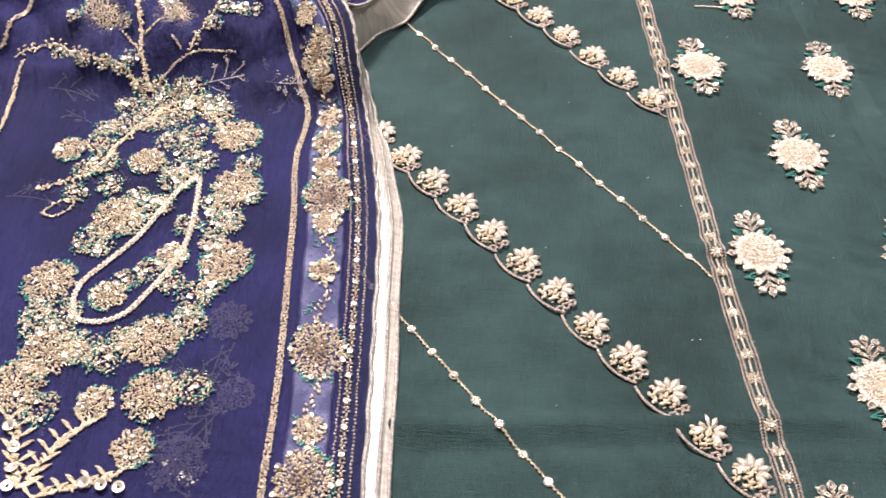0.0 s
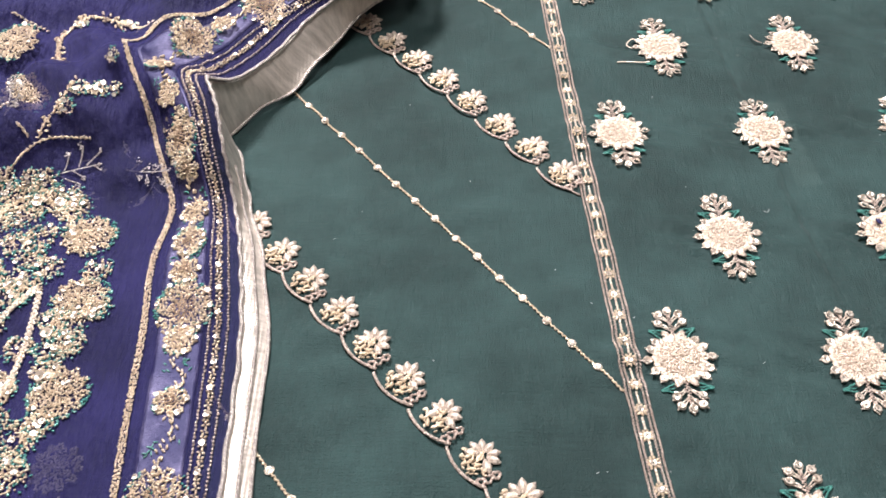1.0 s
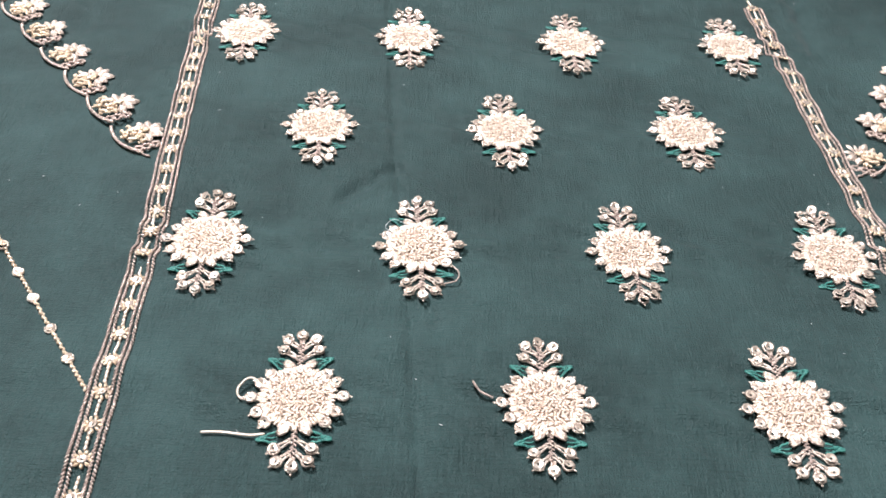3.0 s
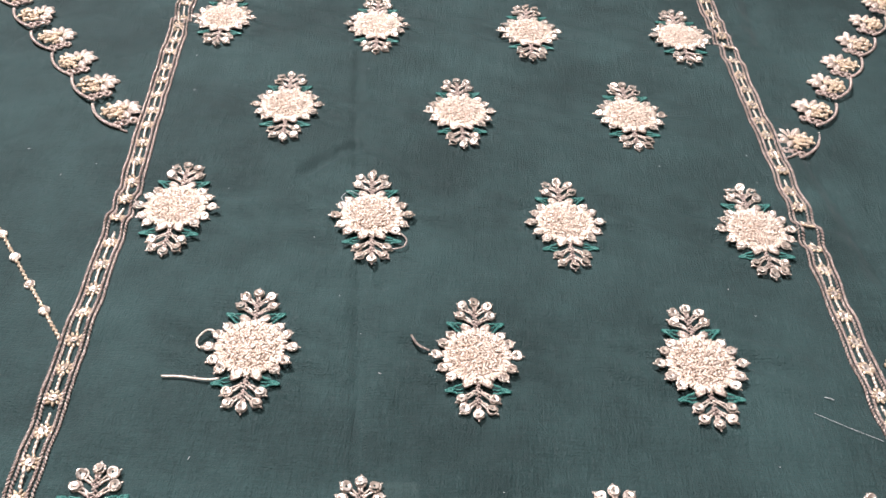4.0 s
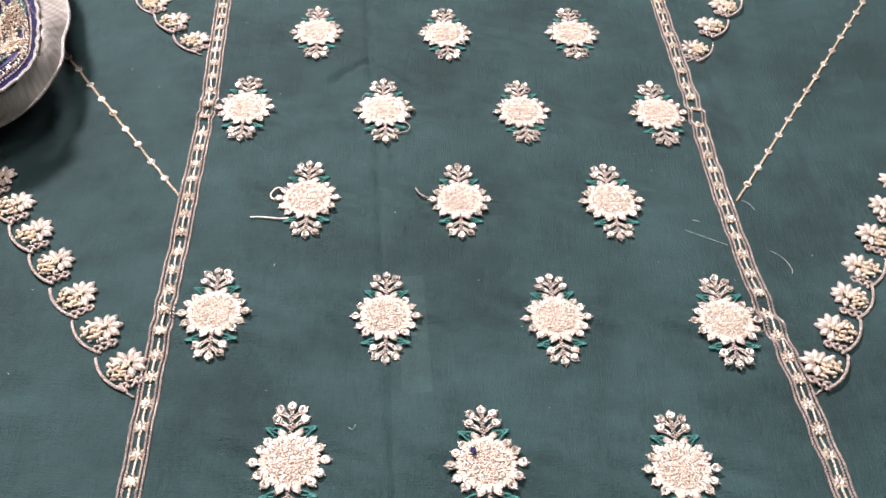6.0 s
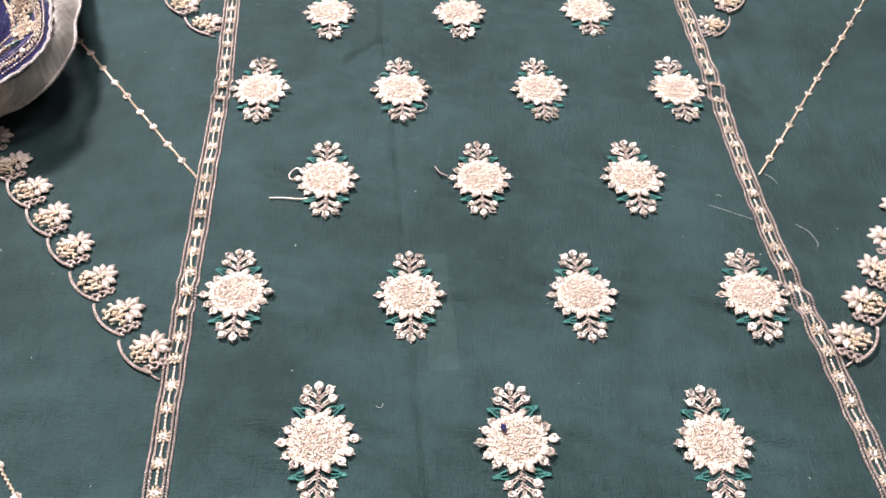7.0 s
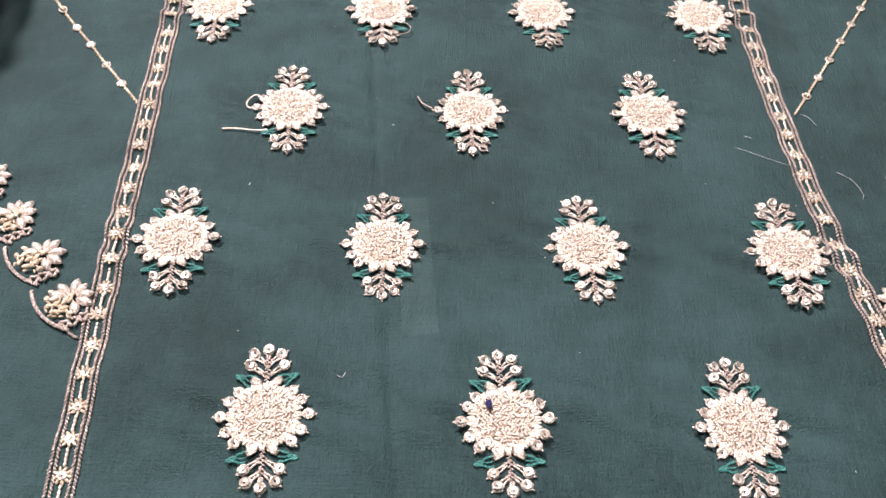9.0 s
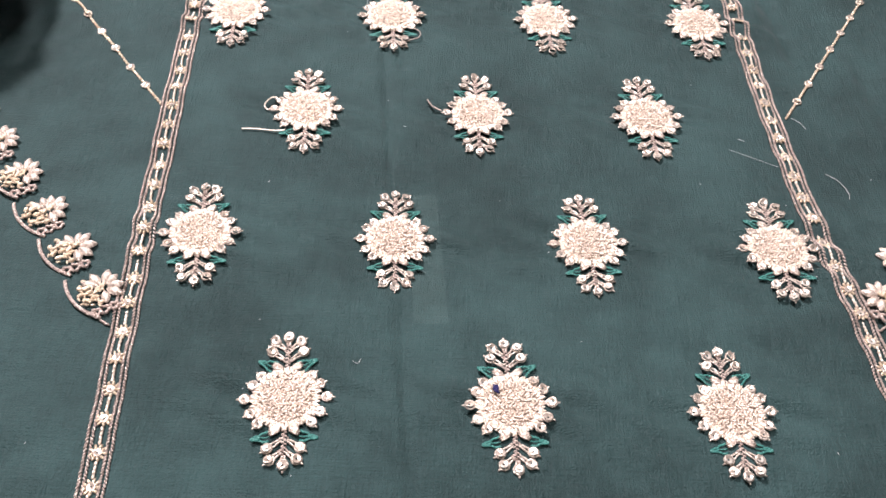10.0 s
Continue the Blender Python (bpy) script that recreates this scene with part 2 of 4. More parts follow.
# ---- the green kurta ----
CREASES = [  # from, to, height, width
    ((0.268, 0.800), (0.281, 0.658), -0.0018, 0.0020), ((0.281, 0.658), (0.292, 0.569), -0.0021, 0.0020), ((0.292, 0.569), (0.299, 0.502), -0.0020, 0.0020), ((0.299, 0.502), (0.315, 0.355), -0.0018, 0.0021),
    ((0.282, 0.656), (0.261, 0.633), -0.0024, 0.0024), ((0.282, 0.656), (0.311, 0.634), -0.0020, 0.0024), ((0.312, 0.633), (0.352, 0.621), 0.0018, 0.0035),
    ((0.292, 0.592), (0.301, 0.571), -0.0024, 0.0022), ((0.478, 0.850), (0.476, 0.755), -0.0030, 0.0050), ((0.474, 0.690), (0.488, 0.590), -0.0026, 0.0045),
    ((0.055, 0.226), (0.270, 0.237), 0.0024, 0.0042), ((0.055, 0.214), (0.270, 0.226), -0.0016, 0.0040), ((0.395, 0.440), (0.405, 0.330), -0.0009, 0.005),
    ((0.515, 0.600), (0.530, 0.480), -0.0014, 0.0045), ((0.215, 0.640), (0.245, 0.628), 0.0010, 0.004),
]
# the middles of the embroidered motifs, row by row from the neckline down
ROWS = [  # y, first x, count, pitch, rise from one to the next
    (0.7525, 0.2047, 4, 0.0762, 0.0025), (0.6817, 0.2484, 3, 0.0762, 0.0045), (0.6096, 0.2177, 4, 0.0750, 0.0028), (0.5414, 0.2592, 3, 0.0752, 0.0019),
    (0.4690, 0.2268, 4, 0.0756, 0.0017), (0.3967, 0.2695, 3, 0.0766, 0.0013), (0.3255, 0.2362, 4, 0.0740, -0.0010), (0.2530, 0.2760, 3, 0.0755, 0.0), (0.1810, 0.2430, 4, 0.0755, 0.0),
]
MOTIFS = [(x + i * pitch, y + (i - (count - 1) / 2) * rise) for y, x, count, pitch, rise in ROWS for i in range(count)]



RIPPLES = []
ripple_rng = random.Random(12)
for _ in range(14):
    angle = ripple_rng.choice((90, 90, 60, 120, 0)) + ripple_rng.uniform(-25, 25)
    RIPPLES.append((math.cos(radians(angle)), math.sin(radians(angle)), ripple_rng.uniform(110, 420), ripple_rng.uniform(0, 6.28)))


def cloth_z(x, y):
    """The height of the green cloth: soft waves, creases and puckers beside the embroidery."""
    x, y = np.asarray(x, float), np.asarray(y, float)
    z = np.zeros_like(x + y)
    for ca, sa, wave, phase in RIPPLES:
        z = z + 0.00008 * np.sqrt(800 / wave) * np.sin(wave * (ca * x + sa * y) + phase + 1.3 * np.sin(21 * (ca * y - sa * x) + phase))
    z = z + 0.0010 * np.sin(23 * x + 9 * y) * np.sin(17 * y - 6 * x + 1) + 0.0004 * np.sin(61 * x - 20 * y) * np.sin(43 * y + 2)
    z = z + 0.0002 * np.sin(8 * x + 110 * y + 2 * np.sin(25 * x)) * (0.5 + 0.5 * np.sin(19 * x + 7 * y))
    for (ax, ay), (bx, by), high, wide in CREASES:
        dx, dy = bx - ax, by - ay
        n = math.hypot(dx, dy)
        t = ((x - ax) * dx + (y - ay) * dy) / n / n
        across = ((x - ax) * -dy + (y - ay) * dx) / n
        fade = np.clip(np.minimum(t + 0.12, 1.12 - t) / 0.24, 0, 1)
        calm = np.ones_like(z)
        for mx, my in MOTIFS:
            if min(ax, bx) - 0.03 < mx < max(ax, bx) + 0.03 and min(ay, by) - 0.04 < my < max(ay, by) + 0.04:
                calm = calm * (1 - np.exp(-(((x - mx) / 0.016) ** 4 + ((y - my) / 0.027) ** 4)))
        z = z + high * np.exp(-(across / wide) ** 2) * fade * fade * (3 - 2 * fade) * calm
    for mx, my in MOTIFS:
        u, v = (x - mx) / 0.022, (y - my) / 0.016
        z = z + 0.0014 * np.exp(-np.clip(np.abs(u) - 0.9, 0, None) ** 2 * 2.2 - np.clip(0.6 - np.abs(u), 0, None) ** 2 * 30 - v * v) * np.cos(430 * (y - my) + 90 * mx + 140 * (x - mx))
    return z


def steps(low, a, b, high, fine, coarse):
    return np.concatenate([np.arange(low, a, coarse), np.arange(a, b, fine), np.arange(b, high + 1e-6, coarse)])


def grid_geo(points, thick):
    """A sheet of cloth from a grid of points, with its thickness underneath along the rim."""
    g = Geo()
    ni, nj = points.shape[:2]
    top = points.reshape(-1, 3)
    idx = np.arange(ni * nj).reshape(ni, nj)
    quads = np.stack([idx[:-1, :-1], idx[1:, :-1], idx[1:, 1:], idx[:-1, 1:]], -1).reshape(-1, 4)
    rim = list(idx[:, 0]) + list(idx[-1, 1:]) + list(idx[-2::-1, -1]) + list(idx[0, -2:0:-1])
    under = top[rim] - np.array((0, 0, thick))
    g.v = [tuple(p) for p in top] + [tuple(p) for p in under]
    n, m = ni * nj, len(rim)
    g.f = [tuple(q) for q in quads.tolist()] + [(int(rim[i]), n + i, n + (i + 1) % m, int(rim[(i + 1) % m])) for i in range(m)]
    return g


xs = steps(-0.55, 0.0, 0.60, 1.05, 0.0016, 0.02)
ys = steps(-0.40, 0.10, 0.90, 1.30, 0.0020, 0.02)
gx, gy = np.meshgrid(xs, ys, indexing="ij")
kurta = new("kurta", grid_geo(np.stack([gx, gy, cloth_z(gx, gy)], -1), 0.0012).mesh("kurta", GREEN))
tagged(kurta, "dark green cotton silk kurta front with gold embroidery, spread flat", "garment")


def on_cloth(x, y, turn=0.0, lift=0.0002):
    return pose(x, y, float(cloth_z(x, y)) + lift, 0, 0, turn)


LOCAL = Flat()
rng = random.Random(4)


# one embroidered medallion with two flower sprigs
def half_width(y):
    return 0.0113 * max(0.0, 1 - (abs(y) / 0.0115) ** 2.2) ** 0.6


def reach(angle):
    """How far the medallion's rim lies from its middle in a direction."""
    c, s = math.cos(angle), math.sin(angle)
    low, high = 0.0, 0.02
    for _ in range(20):
        q = (low + high) / 2
        low, high = (q, high) if abs(q * c) < half_width(q * s) else (low, q)
    return low


def medallion_geo(seed):
    """The raised middle: knotted stitches in rows that slant to and fro."""
    r, g = random.Random(seed), Geo()
    rings = (1.0, 0.8, 0.5, 0.2)
    pad = [(q * reach(2 * math.pi * j / 28) * math.cos(2 * math.pi * j / 28), q * reach(2 * math.pi * j / 28) * math.sin(2 * math.pi * j / 28), 0.0016 * (1 - q * q)) for q in rings for j in range(28)]
    g.take([LOCAL.at(*p) for p in pad], [(k * 28 + j, k * 28 + (j + 1) % 28, k * 28 + 28 + (j + 1) % 28, k * 28 + 28 + j) for k in range(3) for j in range(28)] + [tuple(range(84, 112))])
    y, row = -0.0103, 0
    while y < 0.0105:
        half = half_width(y) * 0.93
        x = -half + (0.0007 if row % 2 else 0.0)
        while x < half:
            dome = 0.0013 * (1 - (x / 0.011) ** 2 - (y / 0.0110) ** 2)
            bead(g, LOCAL, x + r.uniform(-.0003, .0003), y + r.uniform(-.0003, .0003), (44 if (row // 2) % 2 else -30) + r.uniform(-24, 24), r.uniform(.0016, .0023), 0.0010, 0.0010, max(0.0, dome) + r.uniform(0, .0005), 5)
            x += 0.00128
        y += 0.00090
        row += 1
    return g


def rim_geo(seed):
    """Satin stitches standing round the medallion like rays, in two overlapping rings."""
    r, g = random.Random(seed + 50), Geo()
    for ring, (near, far, count, high) in enumerate(((0.80, 0.98, 58, 0.0005), (0.86, 1.05, 64, 0.0002))):
        for j in range(count):
            w = 2 * math.pi * (j + 0.5 * ring) / count + r.uniform(-.04, .04)
            edge = reach(w)
            q = edge * ((near + far) / 2 + r.uniform(-.03, .03))
            bead(g, LOCAL, q * math.cos(w), q * math.sin(w), math.degrees(w) + r.uniform(-9, 9), edge * (far - near) + 0.0004, 0.00105, 0.0010, high + r.uniform(0, .0003), 5)
    return g


def loop_petal(g, a, b, base, r):
    """A teardrop loop of thread that holds a sequin: its legs run to the base, its tip is pointed."""
    w = math.atan2(b - base[1], a - base[0])
    for j in range(9):
        v = w + 2 * math.pi * (j + 0.5) / 9
        bead(g, LOCAL, a + 0.00155 * math.cos(v), b + 0.00155 * math.sin(v), math.degrees(v) + 90 + r.uniform(-12, 12), 0.0016, 0.00095, 0.0010, r.uniform(0, .0002), 5)
    bead(g, LOCAL, a + 0.0022 * math.cos(w), b + 0.0022 * math.sin(w), math.degrees(w), 0.0014, 0.0008, 0.0008, 0.0, 5)
    back = math.hypot(a - base[0], b - base[1]) - 0.0012
    if back > 0.0006:
        for side in (-1, 1):
            q = back / 2
            bead(g, LOCAL, base[0] + q * math.cos(w) - side * 0.0005 * math.sin(w), base[1] + q * math.sin(w) + side * 0.0005 * math.cos(w), math.degrees(w) + side * 8, back * 1.15, 0.0008, 0.0009, 0.0, 5)


TIPS = [(0.0, .0240), (-.0044, .0222), (.0044, .0222), (-.0054, .0181), (.0054, .0181)]
RING = [(s * x, y) for s in (-1, 1) for x, y in ((.0085, .0083), (.0113, .0050), (.0138, -.0001), (.0116, -.0056), (.0088, -.0093))]


def sprig_geo(way):
    """Five loops for sequins, and the pair of plump satin leaves at the foot of the sprig."""
    g, r = Geo(), random.Random(way + 7)
    for x, y in TIPS:
        base = (x * 0.16, 0.0206 if y > 0.0235 else y - 0.0030)
        loop_petal(g, x, way * y, (base[0], way * base[1]), r)
    for side in (-1, 1):
        for k in range(5):
            f = k / 4 - 0.5
            bead(g, LOCAL, side * (.0033 - .0004 * abs(f)), way * (.0120 + f * 0.0019), way * side * (18 + f * 22), 0.0050 - 0.0018 * abs(f), 0.0009, 0.0014, 0.0003, 5)
    return g


def stem_geo(way):
    """The twisted stalk of a sprig with its side branches."""
    g = Geo()
    for i in range(16):
        bead(g, LOCAL, 0.0004 * (-1) ** i, way * (0.0108 + i * 0.00072), 55 * (-1) ** i + 90, 0.0015, 0.0008, 0.0009, 0.0, 5)
    for side in (-1, 1):
        for (ax, ay), (bx, by) in (((0, .0136), (side * .0044, .0168)), ((0, .0176), (side * .0036, .0210))):
            for i in range(5):
                f = (i + 0.5) / 5
                bead(g, LOCAL, ax + (bx - ax) * f, way * (ay + (by - ay) * f), math.degrees(math.atan2(way * (by - ay), bx - ax)) + 25 * (-1) ** i, 0.0013, 0.0007, 0.0008, 0.0, 5)
    return g


def green_leaf_geo(sx, sy):
    """A leaf drawn with two thick strokes of green thread from its tip, and a thin one between."""
    g, r = Geo(), random.Random(5)
    tip, ends = ((.0101, .0149), ((.0034, .0142), (.0050, .0098))) if sy > 0 else ((.0109, .0146), ((.0050, .0119), (.0050, .0158)))
    middle_end = tuple((p + q) / 2 for p, q in zip(*ends))
    for (ex, ey), wide in ((ends[0], 0.0010), (ends[1], 0.0011), (middle_end, 0.0006)):
        n = 8
        for i in range(n):
            f = (i + 0.5) / n
            bead(g, LOCAL, sx * (tip[0] + (ex - tip[0]) * f), sy * (tip[1] + (ey - tip[1]) * f) + r.uniform(-.0002, .0002),
                 math.degrees(math.atan2(sy * (ey - tip[1]), sx * (ex - tip[0]))) + r.uniform(-25, 25), 0.0014, wide, 0.0007, 0.0, 5)
    return g


def sequin_mesh(name, r, material):
    g = Geo()
    disc(g, LOCAL, 0, 0, r, lift=0.0)
    return g.mesh(name, material)


def ring_geo(seed):
    g, r = Geo(), random.Random(seed + 80)
    for x, y in RING:
        w = math.atan2(y, x)
        q = reach(w) * 0.98
        loop_petal(g, x, y, (q * math.cos(w), q * math.sin(w)), r)
    return g


SEQUIN_SMALL = sequin_mesh("sequin", 0.00165, SEQUIN)
SPOTS = TIPS + [(x, -y) for x, y in TIPS] + RING
SHAPES = [medallion_geo(s).mesh("embroidered_motif", SATIN) for s in range(4)]
RIMS = [rim_geo(s).mesh("satin_rim", PALE) for s in range(4)]
RINGS = [ring_geo(s).mesh("loop_ring", PETALS) for s in range(2)]
SPRIGS = [sprig_geo(w).mesh("sprig", PETALS) for w in (1, -1)]
STEMS = [stem_geo(w).mesh("stem", ROSE) for w in (1, -1)]
LEAVES = [green_leaf_geo(sx, sy).mesh("leaf", LEAF) for sx in (-1, 1) for sy in (-1, 1)]


def child(name, mesh, parent, m=None, label=""):
    ob = new(name, mesh)
    ob.parent = parent
    if m is not None:
        ob.matrix_basis = m
    return tagged(ob, label)


def motif(x, y):
    turn = 4.2 + rng.uniform(-1.5, 1.5)
    a, b = np.meshgrid(np.linspace(-.012, .012, 7), np.linspace(-.026, .026, 9))
    high = float(np.sort(cloth_z(x + a, y + b).ravel())[-6]) + 0.0001
    m = pose(x, y, high, 0, 0, turn) @ Matrix.Diagonal((rng.uniform(0.97, 1.03), rng.uniform(0.97, 1.03), 1, 1))
    ob = child("embroidered_motif", rng.choice(SHAPES), kurta, m, "pale gold satin medallion between two sequinned sprigs")
    child("satin_rim", rng.choice(RIMS), ob)
    child("loop_ring", rng.choice(RINGS), ob, pose(0, 0, 0.0005))
    for me in SPRIGS:
        child("sprig", me, ob)
    for me in STEMS:
        child("stem", me, ob)
    for me in LEAVES:
        child("leaf", me, ob, label="green thread leaf")
    for a, b in SPOTS:
        a, b = a + rng.uniform(-.0003, .0003), b + rng.uniform(-.0003, .0003)
        child("sequin", SEQUIN_SMALL, ob, pose(a, b, 0.0014 + rng.uniform(0, .0004), rng.gauss(0, 12), rng.gauss(0, 12), rng.uniform(0, 90)) @ Matrix.Scale(rng.uniform(0.90, 1.08), 4))
    return ob


for mx, my in MOTIFS:
    motif(mx, my)


# the two metallic bands beside the motifs
def along(points, pitch):
    """Even steps along a polyline: place and direction in degrees."""
    p = np.array(points, float)
    leg = np.hypot(*np.diff(p, axis=0).T)
    s = np.concatenate([[0], np.cumsum(leg)])
    out = []
    for d in np.arange(0, s[-1], pitch):
        i = min(int(np.searchsorted(s, d, "right")) - 1, len(leg) - 1)
        f = (d - s[i]) / leg[i]
        q, w = p[i] + (p[i + 1] - p[i]) * f, p[i + 1] - p[i]
        out.append((q[0], q[1], math.degrees(math.atan2(w[1], w[0]))))
    return out


def cloth_flat(x, y):
    e = 0.002
    z = float(cloth_z(x, y))
    return Flat((x, y, z + 0.0001), (e, 0, float(cloth_z(x + e, y)) - z), (0, e, float(cloth_z(x, y + e)) - z))


BANDS = {  # y and x of the two bands, from below upwards
    -1: [(0.0, .2370), (.207, .2250), (.259, .2200), (.316, .2155), (.390, .2103), (.440, .2067), (.490, .2037), (.530, .2013), (.567, .1992), (.617, .1965), (.650, .1932), (.692, .1890), (.778, .1810), (.80, .1790)],
    1: [(0.0, .530), (.300, .4950), (.432, .4802), (.458, .4768), (.485, .4722), (.506, .4695), (.530, .4678), (.555, .4664), (.590, .4648), (.627, .4637), (.666, .4612), (.695, .4590), (.734, .4567), (.782, .4530), (.81, .451)],
}


def band(side, top):
    ys = np.linspace(0.02, top, 60)
    line = [(float(np.interp(y, *zip(*BANDS[side]))), y) for y in ys]
    ob = new("embroidered_band", None)
    ob.parent = kurta
    tagged(ob, "rose gold braided band with a row of sequins")
    for off in (-0.0034, 0.0034):
        g = Geo()
        for strand, tilt in ((-0.0008, 35), (0.0008, -35)):
            for x, y, a in along(line, 0.00125):
                c, s = math.cos(radians(a + 90)), math.sin(radians(a + 90))
                px, py = x + c * (off + strand) + rng.uniform(-.0001, .0001), y + s * (off + strand)
                bead(g, cloth_flat(px, py), 0, 0, a + tilt, 0.0019, 0.00085, 0.0010, 0.0, 5)
        part("braid_edging", g, ROSE, ob)
    links, rosettes = Geo(), Geo()
    for n, (x, y, a) in enumerate(along(line, 0.0118)):
        fl = cloth_flat(x, y)
        for w in range(0, 360, 40):
            bead(rosettes, fl, 0.0021 * math.cos(radians(w)), 0.0021 * math.sin(radians(w)), w + rng.uniform(-25, 25), 0.0022, 0.0012, 0.0012, 0.0, 5)
        for k in (0.30, 0.43, 0.56, 0.70):
            bead(links, fl, 0.0118 * k * math.cos(radians(a)), 0.0118 * k * math.sin(radians(a)), a + rng.uniform(-20, 20), 0.0019, 0.0012)
        m = on_cloth(x, y, 0, 0.0012) @ pose(0, 0, 0, rng.gauss(0, 7), rng.gauss(0, 7), 0)
        child("sequin", SEQUIN_SMALL, ob, m @ Matrix.Scale(0.98, 4))
    part("link_chain", links, PALE, ob)
    part("rosette_stitching", rosettes, ZARI, ob)


band(-1, 0.785)
band(1, 0.795)


# straight beaded lines
def beaded_line(a, b):
    ob = new("beaded_line", None)
    ob.parent = kurta
    tagged(ob, "slanting gold chain stitch line with sequins")
    g = Geo()
    for n, (x, y, w) in enumerate(along((a, b), 0.00115)):
        bead(g, cloth_flat(x, y), 0, 0.00022 * (-1) ** n, w + 30 * (-1) ** n, 0.0021, 0.0011, 0.0012, 0.0, 5)
    part("chain_stitch", g, ZARI, ob)
    knots = Geo()
    for n, (x, y, w) in enumerate(along((b, a), 0.0155)):
        if n:
            for k in range(8):
                bead(knots, cloth_flat(x, y), 0.0016 * math.cos(k * 0.785), 0.0016 * math.sin(k * 0.785), k * 45 + 90 + rng.uniform(-20, 20), 0.0016, 0.0010, 0.0012, 0.0, 5)
            child("sequin", SEQUIN_SMALL, ob, on_cloth(x, y, 0, 0.0015) @ pose(0, 0, 0, rng.gauss(0, 8), rng.gauss(0, 8), 0) @ Matrix.Scale(0.95, 4))
    part("knotting", knots, PALE, ob)


beaded_line((0.047, 0.508), (0.211, 0.311))
beaded_line((0.030, 0.322), (0.226, 0.083))
beaded_line((0.0620, 0.707), (0.1960, 0.5380))
beaded_line((0.625, 0.788), (0.4735, 0.5485))


# scalloped vines with six-petalled flowers
def vine_unit(mirror, seed):
    """One step of a vine: scalloped cord, two link loops, a coil, a drop and a flower of pointed petals."""
    r = random.Random(seed)
    cord, flower, petals = Geo(), Geo(), []
    slope = radians(-49.5)
    ca, sa = math.cos(slope), math.sin(slope)

    def spot(u, v):
        x, y = u * ca - v * sa, u * sa + v * ca
        return (-x if mirror else x), y

    def way(deg):
        return 180 - deg if mirror else deg

    steps_n = 15
    arc = []
    for i in range(steps_n + 1):
        f = i / steps_n
        arc.append((-0.0116 + 0.0232 * f, -0.0071 - 0.0032 * math.sin(math.pi * f) ** 0.8 + 0.0016 * f))
    for n in range(steps_n):
        (u, v), (u2, v2) = arc[n], arc[n + 1]
        x, y = spot((u + u2) / 2, (v + v2) / 2)
        w = math.degrees(math.atan2(v2 - v, u2 - u)) - 49.5
        bead(cord, LOCAL, x, y, way(w + 28 * (-1) ** n), 0.0025, 0.0012, 0.0013)
        bead(cord, LOCAL, x, y, way(w - 28 * (-1) ** n), 0.0024, 0.0011, 0.0016)
    for cu, cv, rad in ((0.0086, -0.0056, 0.0018), (0.0092, -0.0026, 0.0019), (0.0098, 0.0010, 0.0017)):
        for k in range(6):
            w = k * 60
            x, y = spot(cu + rad * 0.8 * math.cos(radians(w)), cv + rad * 0.8 * math.sin(radians(w)))
            bead(cord, LOCAL, x, y, way(w + 90 - 49.5 + 35 * (-1) ** k), 0.0021, 0.0014, 0.0015)
    fx, fy = 0.0014, 0.0012
    for n, w in enumerate((-62, -22, 16, 54, 92, 132, 172)):
        x = fx + 0.0016 * math.cos(radians(w))
        y = fy + 0.0016 * math.sin(radians(w))
        petals.append(((-x if mirror else x), y, way(w)))
    for a, b, w, long in ((0.0024, 0.0024, 45, .0034), (0.0008, 0.0006, 60, .0036), (-0.0014, 0.0026, 20, .0034), (-0.0036, 0.0014, 35, .0032), (-0.0018, -0.0010, 25, .0038),
                          (0.0010, -0.0026, 10, .0036), (-0.0044, -0.0018, 60, .0034), (-0.0016, -0.0042, 15, .0046), (-0.0046, 0.0042, -10, .0028), (0.0030, -0.0048, 30, .0028), (-0.0062, 0.0010, 80, .0026)):
        a, b = a - 0.0010 + r.uniform(-.0004, .0004), b - 0.0010 + r.uniform(-.0004, .0004)
        bead(flower, LOCAL, -a if mirror else a, b, way(w + r.uniform(-20, 20)), long, 0.0019, 0.0020, r.uniform(0, .0005))
    for k in range(30):
        x, y = r.uniform(-.0076, .0028), r.uniform(-.0076, .0028)
        if x + y > -0.0112:
            bead(flower, LOCAL, -x if mirror else x, y, r.uniform(0, 180), 0.0020, 0.0009, 0.0012, r.uniform(0, .0012))
    return cord, flower, petals


PETAL = Geo()
leafy(PETAL, LOCAL, 0, 0, 0, 0.0064, 0.0036, 0.0019)
PETAL = PETAL.mesh("petal", PETALS)
UNITS = {}
for mirror in (False, True):
    for seed in range(3):
        c, f, p = vine_unit(mirror, seed)
        UNITS[mirror, seed] = (c.mesh("scallop_cord", ROSE), f.mesh("embroidered_flower", ZARI), p)


